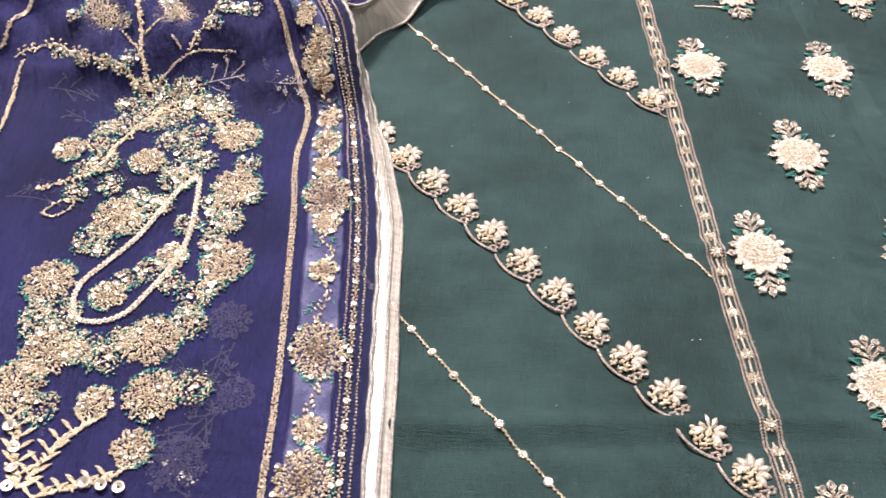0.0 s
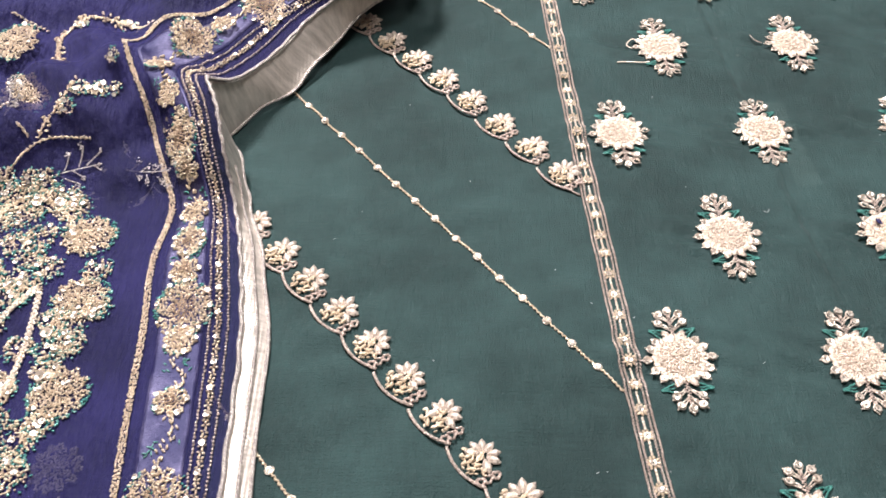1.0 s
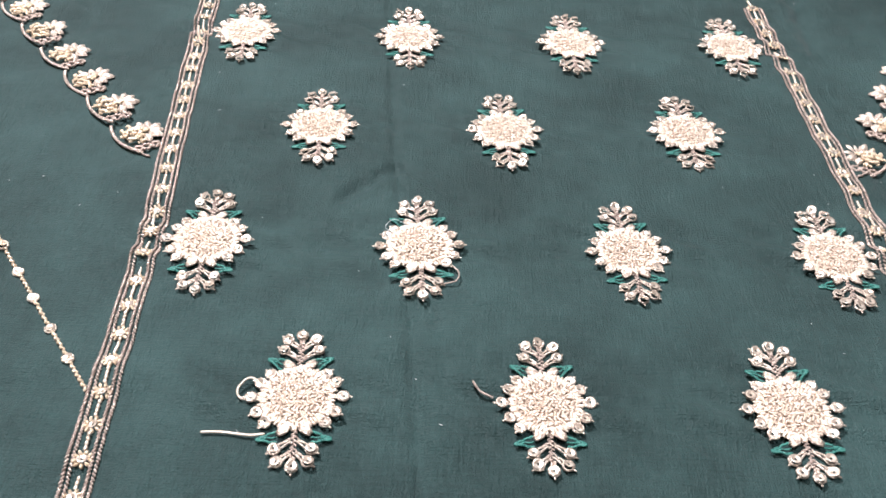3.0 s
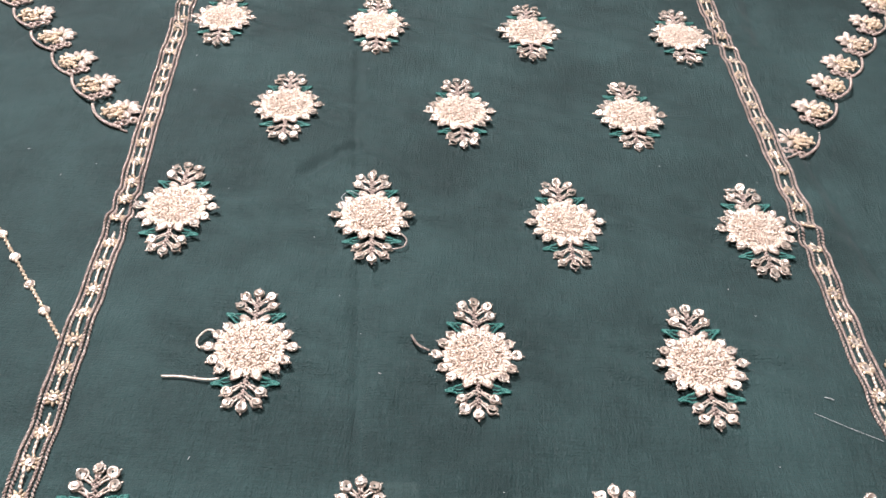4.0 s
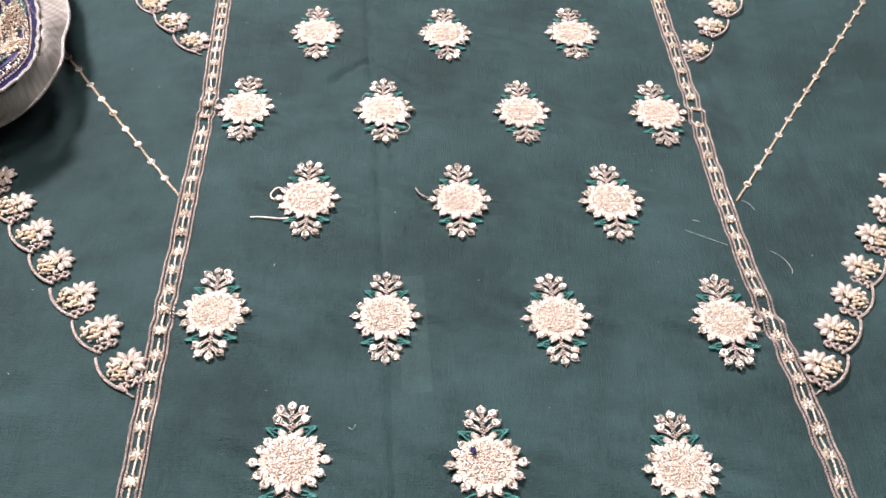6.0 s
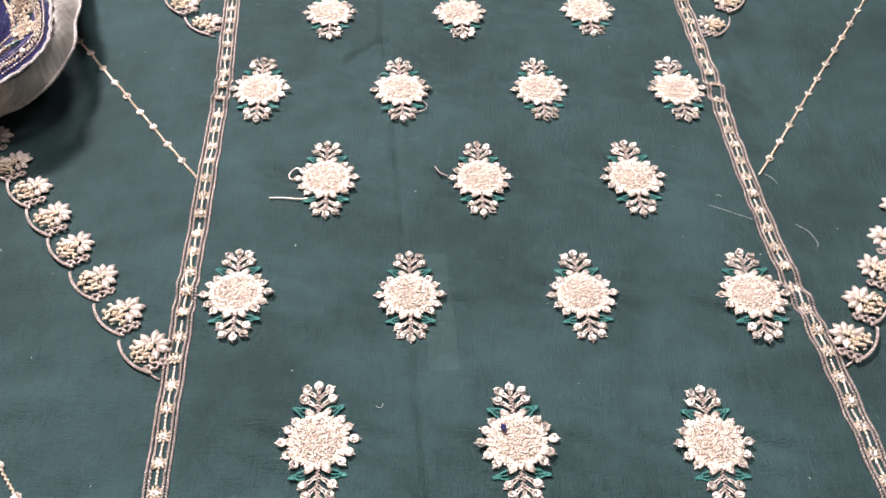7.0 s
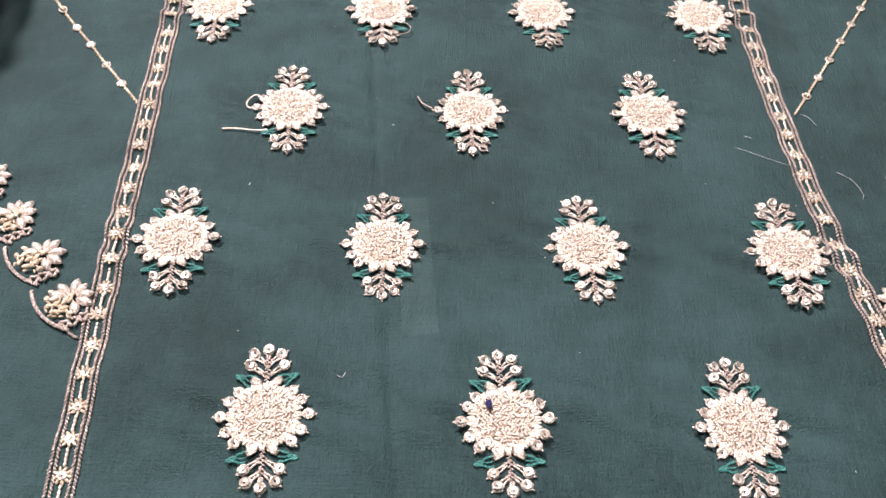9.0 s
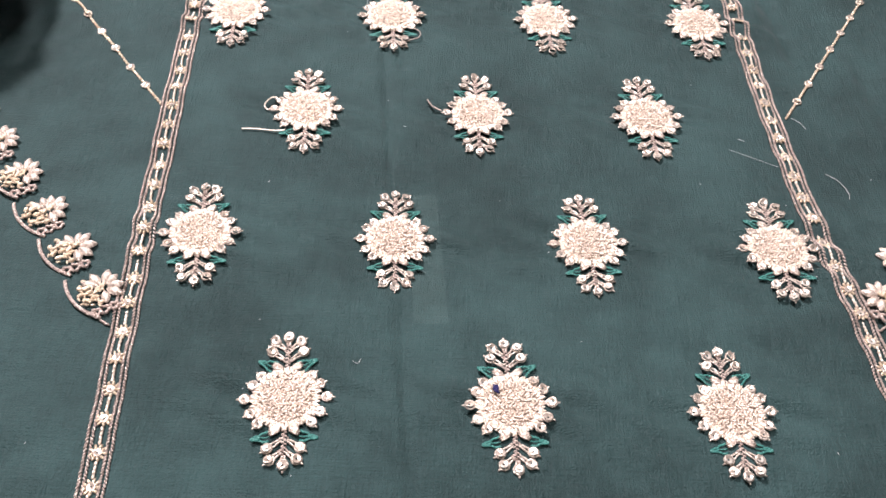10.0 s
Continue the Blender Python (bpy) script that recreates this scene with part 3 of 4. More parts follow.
def vine(first, last, mirror=False):
    ob = new("flower_vine", None)
    ob.parent = kurta
    tagged(ob, "slanting scalloped gold vine with small petalled flowers")
    length = math.hypot(last[0] - first[0], last[1] - first[1])
    n = round(length / 0.0232)
    turn = math.degrees(math.atan2(last[1] - first[1], abs(last[0] - first[0]))) + 49.5
    for i in range(n + 1):
        x, y = (first[j] + (last[j] - first[j]) * i / n for j in (0, 1))
        cord, flower, petals = UNITS[mirror, i % 3]
        m = on_cloth(x, y, (-turn if mirror else turn) + rng.uniform(-4, 4), 0.0008)
        unit = child("embroidered_flower", flower, ob, m)
        child("scallop_cord", cord, ob, m)
        # petals belong to the vine, so that no fourth level is needed
        for a, b, w in petals:
            child("petal", PETAL, ob, m @ pose(a, b, 0.0003, 0, rng.uniform(-8, 4), w + rng.uniform(-7, 7)) @ Matrix.Scale(rng.uniform(0.88, 1.08), 4))
        s = -1 if mirror else 1
        child("sequin", SEQUIN_SMALL, ob, m @ pose(s * -0.0018, 0.0022, 0.0014, rng.gauss(0, 10), rng.gauss(0, 10), 0) @ Matrix.Scale(0.8, 4))
    g = Geo()
    s = -1 if mirror else 1
    for k in range(7):
        w = radians(-60 + k * 14)
        px, py = last[0] + s * (0.0026 + 0.0009 * k - 0.0015), last[1] - 0.0098 - 0.0042 * math.sin(k / 6 * 1.4)
        bead(g, cloth_flat(px, py), 0, 0, (-40 if s > 0 else 220) + 20 * (-1) ** k, 0.0020, 0.0010, 0.0012)
    part("vine_tail", g, ROSE, ob)


vine((0.0445, 0.4040), (0.2105, 0.2095))
vine((0.0440, 0.6175), (0.1955, 0.4365))
vine((0.0825, 0.7780), (0.1785, 0.6645))
vine((0.5480, 0.8050), (0.4735, 0.6775), True)
vine((0.5600, 0.5660), (0.4905, 0.4490), True)


# loose threads, lint and specks
def loose_thread(points, radius, material, label):
    g = Geo()
    pts = []
    p = [Vector((x, y, float(cloth_z(x, y)) + z)) for x, y, z in points]
    for i in range(len(p) - 1):
        a, b, c, d = (p[max(0, min(len(p) - 1, i + j))] for j in (-1, 0, 1, 2))
        for k in range(5):
            f = k / 5
            pts.append(b + 0.5 * f * (c - a + f * (2 * a - 5 * b + 4 * c - d + f * (3 * (b - c) + d - a))))
    tube(g, pts + [p[-1]], radius, 5)
    ob = new("loose_thread", g.mesh("loose_thread", material))
    ob.parent = kurta
    return tagged(ob, label)


loose_thread([(0.2330, 0.5255, .001), (0.2390, 0.5260, .0012), (0.2470, 0.5253, .0014), (0.2515, 0.5261, .001)], 0.00045, PALE, "cut end of pale metallic thread")
loose_thread([(0.2470, 0.5395, .001), (0.2425, 0.5380, .0015), (0.2405, 0.5425, .002), (0.2440, 0.5455, .002), (0.2490, 0.5435, .001)], 0.0004, PALE, "small loop of pale metallic thread")
loose_thread([(0.3120, 0.5485, .0016), (0.3145, 0.5455, .002), (0.3185, 0.5440, .0012)], 0.0004, ROSE, "bent thread end beside the embroidery")
loose_thread([(0.3040, 0.6000, .001), (0.3070, 0.5960, .002), (0.3060, 0.5910, .002), (0.3020, 0.5900, .001)], 0.0003, ROSE, "dark thread loop beside the embroidery")
loose_thread([(0.4760, 0.5490, .0006), (0.4790, 0.5460, .001), (0.4812, 0.5425, .0006)], 0.0001, FLUFF, "fine white lint")
loose_thread([(0.4830, 0.5150, .0006), (0.4880, 0.5110, .001), (0.4910, 0.5050, .0008), (0.4908, 0.5020, .0006)], 0.0001, FLUFF, "fine white lint")
loose_thread([(0.2905, 0.4125, .0003), (0.2925, 0.4115, .0004), (0.2935, 0.4135, .0003)], 0.00010, FLUFF, "fine white lint")
loose_thread([(0.2850, 0.6120, .001), (0.2800, 0.6160, .003), (0.2830, 0.6200, .003), (0.2880, 0.6170, .002), (0.2840, 0.6110, .001)], 0.0001, FLUFF, "fine white lint")
loose_thread([(0.4440, 0.5270, .0006), (0.4530, 0.5210, .0008), (0.4630, 0.5170, .0006)], 0.00008, FLUFF, "fine white lint")
loose_thread([(0.4490, 0.5340, .0006), (0.4505, 0.5336, .0008), (0.4520, 0.5330, .0006)], 0.00012, FLUFF, "fine white lint")
tuft = Geo()
for k in range(26):
    bead(tuft, cloth_flat(0.3745 + rng.uniform(-.003, .003), 0.6135 + rng.uniform(-.004, .003)), 0, 0, rng.uniform(0, 180), 0.003, 0.0007, 0.0007, 0.0012)
part("thread_knot", tuft, ORANGE, kurta, "orange thread knot on a medallion")
fleck = Geo()
for k in range(7):
    bead(fleck, cloth_flat(0.3412 + rng.uniform(-.0008, .0008), 0.4000 + rng.uniform(-.0012, .0012)), 0, 0, rng.uniform(90, 140), 0.0024, 0.0011, 0.0010, 0.0042)
part("dark_fleck", fleck, BLUE_UNDER, kurta, "dark purple fleck of thread on a medallion")
specks = Geo()
for k in range(90):
    px, py = rng.uniform(0.08, 0.56), rng.uniform(0.2, 0.82)
    bead(specks, cloth_flat(px, py), 0, 0, rng.uniform(0, 180), rng.uniform(.0005, .0016), 0.0003, 0.0003)
tagged(part("lint_specks", specks, FLUFF, kurta, "tiny pale lint specks"), kind="stuff")


# ---- the blue dupatta ----
# rails of the dupatta: its hem, the gold line inside the border, and its far side
HEM = [(.054, -.05, .004), (.054, .10, .004), (.054, .195, .005), (.0525, .266, .005), (.050, .332, .006), (.044, .377, .009), (.038, .405, .014),
       (.034, .421, .034), (.030, .438, .047), (.023, .455, .047), (.022, .466, .038), (.030, .478, .028), (.044, .502, .023), (.063, .533, .026),
       (.086, .548, .035), (.112, .559, .042), (.123, .579, .044), (.120, .602, .044), (.110, .632, .044), (.093, .670, .042), (.071, .722, .038)]
LINE = [(.012, -.05, .004), (.013, .10, .004), (.014, .195, .005), (.0125, .255, .005), (.008, .330, .006), (.004, .372, .007), (.0055, .410, .005),
        (-.0012, .4305, .018), (-.0112, .458, .032), (-.0207, .477, .036), (-.0248, .490, .037), (-.020, .498, .038), (-.012, .514, .034), (.012, .536, .032),
        (.042, .549, .033), (.070, .565, .034), (.092, .603, .032), (.085, .632, .032), (.065, .655, .032), (.040, .675, .034), (.010, .710, .035)]
FAR = [(-.35, -.05, .004), (-.35, .10, .004), (-.35, .195, .004), (-.35, .260, .004), (-.35, .335, .005), (-.35, .385, .005), (-.35, .430, .004),
       (-.35, .452, .012), (-.35, .485, .020), (-.35, .490, .028), (-.35, .530, .028), (-.33, .580, .028), (-.30, .640, .028), (-.25, .700, .028),
       (-.20, .760, .028), (-.17, .780, .028), (-.15, .800, .028), (-.12, .840, .028), (-.10, .880, .028), (-.10, .920, .028), (-.12, .960, .028)]
BORDER, DEEP = 0.043, 0.40


def rail(points, k):
    """A smooth curve through the points, at the knots k."""
    p = np.array(points)
    k = np.clip(np.asarray(k, float), 0, len(p) - 1.0001)
    i = np.floor(k).astype(int)
    f = (k - i)[..., None]
    a, b, c, d = (p[np.clip(i + j, 0, len(p) - 1)] for j in (-1, 0, 1, 2))
    return b + 0.5 * f * (c - a + f * (2 * a - 5 * b + 4 * c - d + f * (3 * (b - c) + d - a)))


def sheet(k, d):
    """The dupatta's surface at the knot k and d metres in from its hem."""
    k, d = np.asarray(k, float), np.asarray(d, float)
    near = np.clip(d / BORDER, None, 1)[..., None]
    far = np.clip((d - BORDER) / (DEEP - BORDER), 0, 1)[..., None]
    hem, line, end = rail(HEM, k), rail(LINE, k), rail(FAR, k)
    p = hem + (line - hem) * near + (end - line) * far
    lift = np.clip((k - 5.5) / 2, 0, 1)
    x, y = p[..., 0], p[..., 1]
    p[..., 2] += lift * (0.0030 * np.sin(150 * x + 75 * y + 2.2 * np.sin(40 * y)) + 0.0022 * np.sin(95 * x - 210 * y + 1.7 * np.sin(60 * x))) * np.clip((d - 0.01) / 0.03, 0, 1)
    p[..., 2] += lift * 0.006 * np.sin(38 * x - 60 * y) * np.clip(d / 0.05, 0, 1) + 0.0012 * np.sin(55 * x + 21 * y + 1.3) * np.sin(47 * y - 13 * x) * np.clip(d / 0.02, 0, 1)
    return p

kk = np.concatenate([np.linspace(0, 5, 90, endpoint=False), np.linspace(5, 20, 330)])
dd = np.concatenate([np.linspace(0, BORDER, 26, endpoint=False), np.linspace(BORDER, 0.20, 80, endpoint=False), np.linspace(0.20, DEEP, 30)])
gk, gd = np.meshgrid(kk, dd, indexing="ij")
dupatta = new("dupatta", grid_geo(sheet(gk, gd)[:, ::-1], 0.0004).mesh("dupatta", BLUE))
tagged(dupatta, "sheer navy chiffon dupatta with gold embroidered border, loosely folded", "shawl")
lower = sheet(gk[:, 8:], gd[:, 8:])[:, ::-1].copy()
lower[..., 2] = np.maximum(lower[..., 2] - 0.0032, 0.0012)
part("under_layer", grid_geo(lower, 0.0004), BLUE_UNDER, dupatta, "second layer of navy chiffon folded beneath")


def on_sheet(k, d, lift=0.0003):
    """The tangent plane of the dupatta: x runs out towards the hem, y along the hem."""
    e = 0.002
    p, out, back, up, down = sheet(np.array((k, k, k, k + 0.03, k - 0.03)), np.array((d, d - e, d + e, d, d)))
    x, y = out - back, up - down
    fl = Flat(p, x, y)
    if fl.n.z < 0:
        fl.n = -fl.n
    fl.o = fl.o + fl.n * lift
    return fl


def hem_steps(pitch, low=0.0, high=20.0, d=0.02):
    """Knots at even distances along the dupatta, d metres inside its hem."""
    k = np.linspace(low, high, 4000)
    s = np.concatenate([[0], np.cumsum(np.linalg.norm(np.diff(sheet(k, np.full_like(k, d)), axis=0), axis=1))])
    return [float(v) for v in np.interp(np.arange(0, s[-1], pitch), s, k)]


def lay_sequin(fl, a, b, size, r, parent, lift=0.0019):
    """A sequin of its own on the plane fl, leaning by chance."""
    m = Matrix((fl.x, fl.y, fl.n)).transposed().to_4x4()
    m.translation = fl.at(a, b, lift)
    return child("sequin", SEQUIN_SMALL, parent, m @ pose(0, 0, 0, r.gauss(0, 9), r.gauss(0, 9), r.uniform(0, 60)) @ Matrix.Scale(size, 4))


# piping along the hem and the tissue lining that shows beyond it
g = Geo()
rope(g, [sheet(k, 0.0003) + np.array((0.0004 * math.sin(k * 17), 0, 0.0006)) for k in hem_steps(0.0022, 0, 20, 0.0)], 0.0021)
part("hem_piping", g, PIPING, dupatta, "silver grey corded edge")
LINING = [(.0640, -.05, .001), (.0640, .10, .001), (.0642, .195, .001), (.0625, .266, .001), (.0605, .332, .001), (.0530, .377, .001), (.0430, .410, .001),
          (.0390, .424, .004), (.0340, .441, .010), (.0290, .452, .004), (.0235, .463, .001), (.0370, .483, .002), (.0570, .503, .004), (.0735, .534, .008),
          (.0950, .560, .015), (.1165, .570, .023), (.1255, .592, .027), (.1235, .618, .028), (.1170, .648, .029), (.1030, .687, .026), (.0800, .735, .022)]


def lining_at(k, f):
    a, b = sheet(k, np.full_like(k, 0.0015)), rail(LINING, k)
    a[..., 2] -= 0.0012
    p = a + (b - a) * f[..., None]
    open_part = np.clip((k - 10.5) / 1.5, 0, 1)
    p[..., 2] += np.sin(np.pi * f) * (0.003 * open_part * np.sin(k * 1.9 + 0.6) + 0.0012) + open_part * 0.0010 * np.sin(k * 4.4 + f * 3)
    p[..., 0] += 0.0010 * f * np.sin(k * 5) * (0.5 + 0.5 * open_part)
    return p


lk, lf = np.meshgrid(np.linspace(0, 20, 420), np.linspace(0, 1, 14), indexing="ij")
part("lining", grid_geo(lining_at(lk, lf), 0.0004), TISSUE, dupatta, "gold tissue lining strip turned out along the hem")
g = Geo()
edge = np.linspace(0, 20, 500)
rope(g, [p + np.array((0, 0, 0.0008)) for p in lining_at(edge, np.ones_like(edge))], 0.0020)
part("lining_piping", g, PIPING, dupatta, "silver grey corded edge")
g = Geo()
low = np.linspace(0, 7.2, 260)
rope(g, [p + np.array((0, 0, 0.0012)) for p in lining_at(low, np.full_like(low, 0.62))], 0.0016)
part("lining_cord", g, PIPING, dupatta)


# gold line inside the border
g = Geo()
for n, k in enumerate(hem_steps(0.0010, 0, 20, BORDER)):
    fl = on_sheet(k, BORDER)
    for j in (-1, 0, 1):
        bead(g, fl, j * 0.0010 + rng.uniform(-.0003, .0003), rng.uniform(-.0004, .0004), 90 + 35 * (-1) ** n + rng.uniform(-30, 30), rng.uniform(.0011, .0017), 0.0009, 0.0010, rng.uniform(0, .0004), 5)
part("gold_line", g, ZARI, dupatta, "thick antique gold thread line")

# three bead lines beside the hem, the middle one with florets
for d, pitch, wide in ((0.0060, 0.0017, 0.0011), (0.0105, 0.0030, 0.0016), (0.0142, 0.0017, 0.0011)):
    g = Geo()
    for n, k in enumerate(hem_steps(pitch, 0, 20, d)):
        fl = on_sheet(k, d + rng.uniform(-.0003, .0003))
        if wide > 0.0015:
            for w in range(0, 360, 90):
                bead(g, fl, 0.0011 * math.cos(radians(w + n * 30)), 0.0011 * math.sin(radians(w + n * 30)), w + n * 30, 0.0016, 0.0010, 0.0012)
        else:
            bead(g, fl, 0, 0, 90 + rng.uniform(-30, 30), 0.0014, 0.0012, 0.0012)
    part("bead_line", g, ROSE if wide < 0.0015 else ZARI, dupatta)
for n, k in enumerate(hem_steps(0.0125, 0.2, 20, 0.0105)):
    lay_sequin(on_sheet(k, 0.0105), 0, 0, 0.85, rng, dupatta)


def flower_on(k, d, radius, petals=10, centre=BRONZE, sequins=4, leaves=3, stretch=1.0, name="embroidered_flower", seed=0, ringed=False, plain=None):
    """A beaded flower: packed centre, ring of petals in twisted thread, sequins and green stitches at its rim."""
    r = random.Random(seed * 97 + int(k * 1000) + int(d * 10000))
    fl = on_sheet(k, d)
    gold, core, green = Geo(), Geo(), Geo()
    inner = radius * 0.46
    q = inner
    while q < radius * 0.92:
        count = max(1, int(2 * math.pi * q / 0.00100))
        for j in range(count):
            w = 360 / count * j + r.uniform(-12, 12)
            a, b = (q + r.uniform(-.0004, .0004)) * math.cos(radians(w)), (q + r.uniform(-.0004, .0004)) * stretch * math.sin(radians(w))
            bead(gold, fl, a, b, r.uniform(0, 180), r.uniform(.0009, .0014), 0.0008, 0.0010, 0.0008 * (1 - q / radius) + r.uniform(0, .0007), 5)
        q += 0.00082
    q = 0.0
    while q < inner:
        count = max(1, int(2 * math.pi * q / 0.0010))
        for j in range(count):
            w = 360 / count * j + r.uniform(-12, 12)
            a, b = q * math.cos(radians(w)), q * stretch * math.sin(radians(w))
            bead(core, fl, a + r.uniform(-.0002, .0002), b + r.uniform(-.0002, .0002), r.uniform(0, 180), 0.0012, 0.0009, 0.0011, 0.0012 * (1 - q / inner) + r.uniform(0, .0003), 5)
        q += 0.0009
    for j in range(petals):
        w = 360 / petals * j + r.uniform(-8, 8)
        for f in (0.0, 0.5, 1.0):
            for s in (-1, 1):
                rad = radius * (0.80 + 0.22 * f)
                sp = s * (0.0011 if f < 1 else 0.0005)
                a = rad * math.cos(radians(w)) - sp * math.sin(radians(w))
                b = (rad * math.sin(radians(w)) + sp * math.cos(radians(w))) * stretch
                bead(gold, fl, a, b, w + s * 25 + r.uniform(-15, 15), 0.0017, 0.0010, 0.0012, 0.0, 5)
    ob = part(name, gold, plain or ZARI, dupatta)
    for j in range(sequins):
        w = r.uniform(0, 360) if not ringed else 360 / sequins * j + r.uniform(-12, 12)
        rad = radius * (r.uniform(0.35, 1.0) if not ringed else 1.0)
        lay_sequin(fl, rad * math.cos(radians(w)), rad * stretch * math.sin(radians(w)), r.uniform(0.55, 0.85), r, ob)
    for j in range(leaves):
        w = r.uniform(0, 360)
        for q in range(13):
            a, b = radius * 1.02 * math.cos(radians(w + q * 5)), radius * 1.02 * stretch * math.sin(radians(w + q * 5))
            bead(green, fl, a + r.uniform(-.0012, .0012), b + r.uniform(-.0012, .0012), r.uniform(0, 180), 0.0015, 0.0010, 0.0010, 0.0, 5)
    part("centre", core, plain or centre, ob)
    if leaves:
        part("leaf_stitching", green, TEAL, ob)
    return ob


# flowers of the border: large ones, with small ones and buds between
BIG = [2.02, 3.00, 4.35, 5.30, 7.40, 11.6, 13.2, 14.5, 15.6, 17.3, 19.0, 1.35, 0.6]
for n, k in enumerate(BIG):
    tight = 0.8 if k > 14 else 1.0
    flower_on(k, 0.0260 if k != 5.30 else 0.0262, 0.0118 * tight * (1 if n != 3 else 0.6), 14, BRONZE, 9, 5, 1.22, seed=n, ringed=True)
for n, k in enumerate([2.36, 3.58, 4.02, 4.85, 5.85, 6.75, 8.3, 9.4, 12.4, 13.9, 15.0, 16.4, 18.2, 1.0, 1.7]):
    flower_on(k, 0.0262, 0.0066, 8, BRONZE if n % 2 else ZARI, 5, 1, 1.0, seed=n + 40, ringed=True)
buds = Geo()
bud_green = Geo()
for n, k in enumerate(hem_steps(0.0021, 0.1, 20, 0.026)):
    fl = on_sheet(k, 0.026 + 0.0022 * math.sin(n * 0.55))
    for j in range(2):
        bead(buds, fl, rng.uniform(-.002, .002), rng.uniform(-.001, .001), rng.uniform(50, 130), 0.0024, 0.0011, 0.0013, 0.0, 5)
    if n % 9 < 3:
        for j in range(3):
            bead(bud_green, fl, rng.choice((-1, 1)) * rng.uniform(.003, .006), rng.uniform(-.001, .001), rng.uniform(0, 180), 0.0024, 0.0008, 0.0008, 0.0, 5)
part("border_stem", buds, ZARI, dupatta, "twisted gold stem linking the border flowers")
part("border_leaves", bud_green, TEAL, dupatta, "green thread leaves of the border")

# the paisley field: large flowers, small clusters, the drop outline, stems
for n, (k, d) in enumerate([(3.45, .152), (2.95, .143), (3.08, .100), (3.65, .073), (4.50, .073), (5.43, .078), (4.00, .129), (2.62, .094), (8.12, .1536), (8.07, .1075), (2.68, .152), (1.2, .09), (1.0, .14), (10.15, .112)]):
    flower_on(k, d, 0.0122 if n != 2 else 0.0132, 12, ZARI, 6, 5, 1.0, seed=n + 100, plain=None)
for n, (k, d, r) in enumerate([(5.00, .163, .0078), (4.85, .120, .0090), (3.38, .124, .0080), (3.68, .099, .0075), (2.55, .117, .0080), (2.20, .097, .0085), (15.85, .079, .010), (15.3, .062, .007)]):
    flower_on(k, d, r, 9, ZARI, 6, 3, 1.0, seed=n + 200)


def cluster(k, d, spread, count, seed):
    """A loose knot of twisted thread, green stitches and a few sequins that fills the paisley."""
    r = random.Random(seed)
    fl = on_sheet(k, d)
    gold, green = Geo(), Geo()
    for j in range(count):
        w, q = r.uniform(0, 2 * math.pi), spread * math.sqrt(r.random())
        bead(gold, fl, q * math.cos(w), q * math.sin(w), r.uniform(0, 180), r.uniform(.0010, .0017), 0.0009, 0.0011, r.uniform(0, .0008), 5)
    for j in range(count // 2):
        w, q = r.uniform(0, 2 * math.pi), spread * (0.5 + 0.7 * r.random())
        bead(green, fl, q * math.cos(w), q * math.sin(w), r.uniform(0, 180), 0.0016, 0.0010, 0.0010, r.uniform(0, .0004), 5)
    ob = part("thread_filling", gold, ZARI, dupatta)
    part("leaf_stitching", green, TEAL, ob)
    for j in range(3):
        w, q = r.uniform(0, 2 * math.pi), spread * r.random()
        lay_sequin(fl, q * math.cos(w), q * math.sin(w), r.uniform(0.6, 0.9), r, ob)


for n, (k, d) in enumerate([(3.23, .141), (3.00, .128), (3.15, .151), (3.78, .140), (3.40, .085), (3.95, .079), (4.10, .117), (6.03, .103), (6.08, .119), (5.85, .132), (5.53, .141),
                            (5.15, .149), (5.90, .092), (5.38, .100), (5.25, .111), (4.53, .104), (2.93, .118), (3.20, .085), (4.8, .143), (5.6, .125), (5.75, .113), (4.2, .076), (2.7, .078), (2.5, .14)]):
    cluster(k, d, 0.0084, 120, n)
for n, (k, d) in enumerate([(3.23, 0.153), (3.12, 0.139), (2.98, 0.131), (3.08, 0.113), (3.28, 0.086), (3.48, 0.078), (4.0, 0.073), (4.93, 0.068), (4.38, 0.065), (6.1, 0.092), (6.3, 0.131), (5.95, 0.144), (5.45, 0.149), (6.43, 0.105), (6.4, 0.114), (5.05, 0.1), (4.93, 0.09), (4.73, 0.105), (4.62, 0.097), (4.23, 0.121), (4.15, 0.109), (3.93, 0.121), (3.73, 0.134), (4.23, 0.083), (3.8, 0.081), (3.95, 0.094), (3.58, 0.108), (3.5, 0.097), (3.5, 0.117), (4.67, 0.151), (4.28, 0.153), (4.4, 0.136)]):
    cluster(k, d, 0.0066, 78, n + 60)


def sheet_curve(points, pitch):
    p = np.array(points, float)
    t = np.linspace(0, len(p) - 1, 40 * len(p))
    i = np.clip(t.astype(int), 0, len(p) - 2)
    f = (t - i)[:, None]
    a, b, c, d = (p[np.clip(i + j, 0, len(p) - 1)] for j in (-1, 0, 1, 2))
    q = b + 0.5 * f * (c - a + f * (2 * a - 5 * b + 4 * c - d + f * (3 * (b - c) + d - a)))
    s = np.concatenate([[0], np.cumsum(np.linalg.norm(np.diff(sheet(q[:, 0], q[:, 1]), axis=0), axis=1))])
    at = np.arange(0, s[-1], pitch)
    return list(zip(np.interp(at, s, q[:, 0]), np.interp(at, s, q[:, 1])))


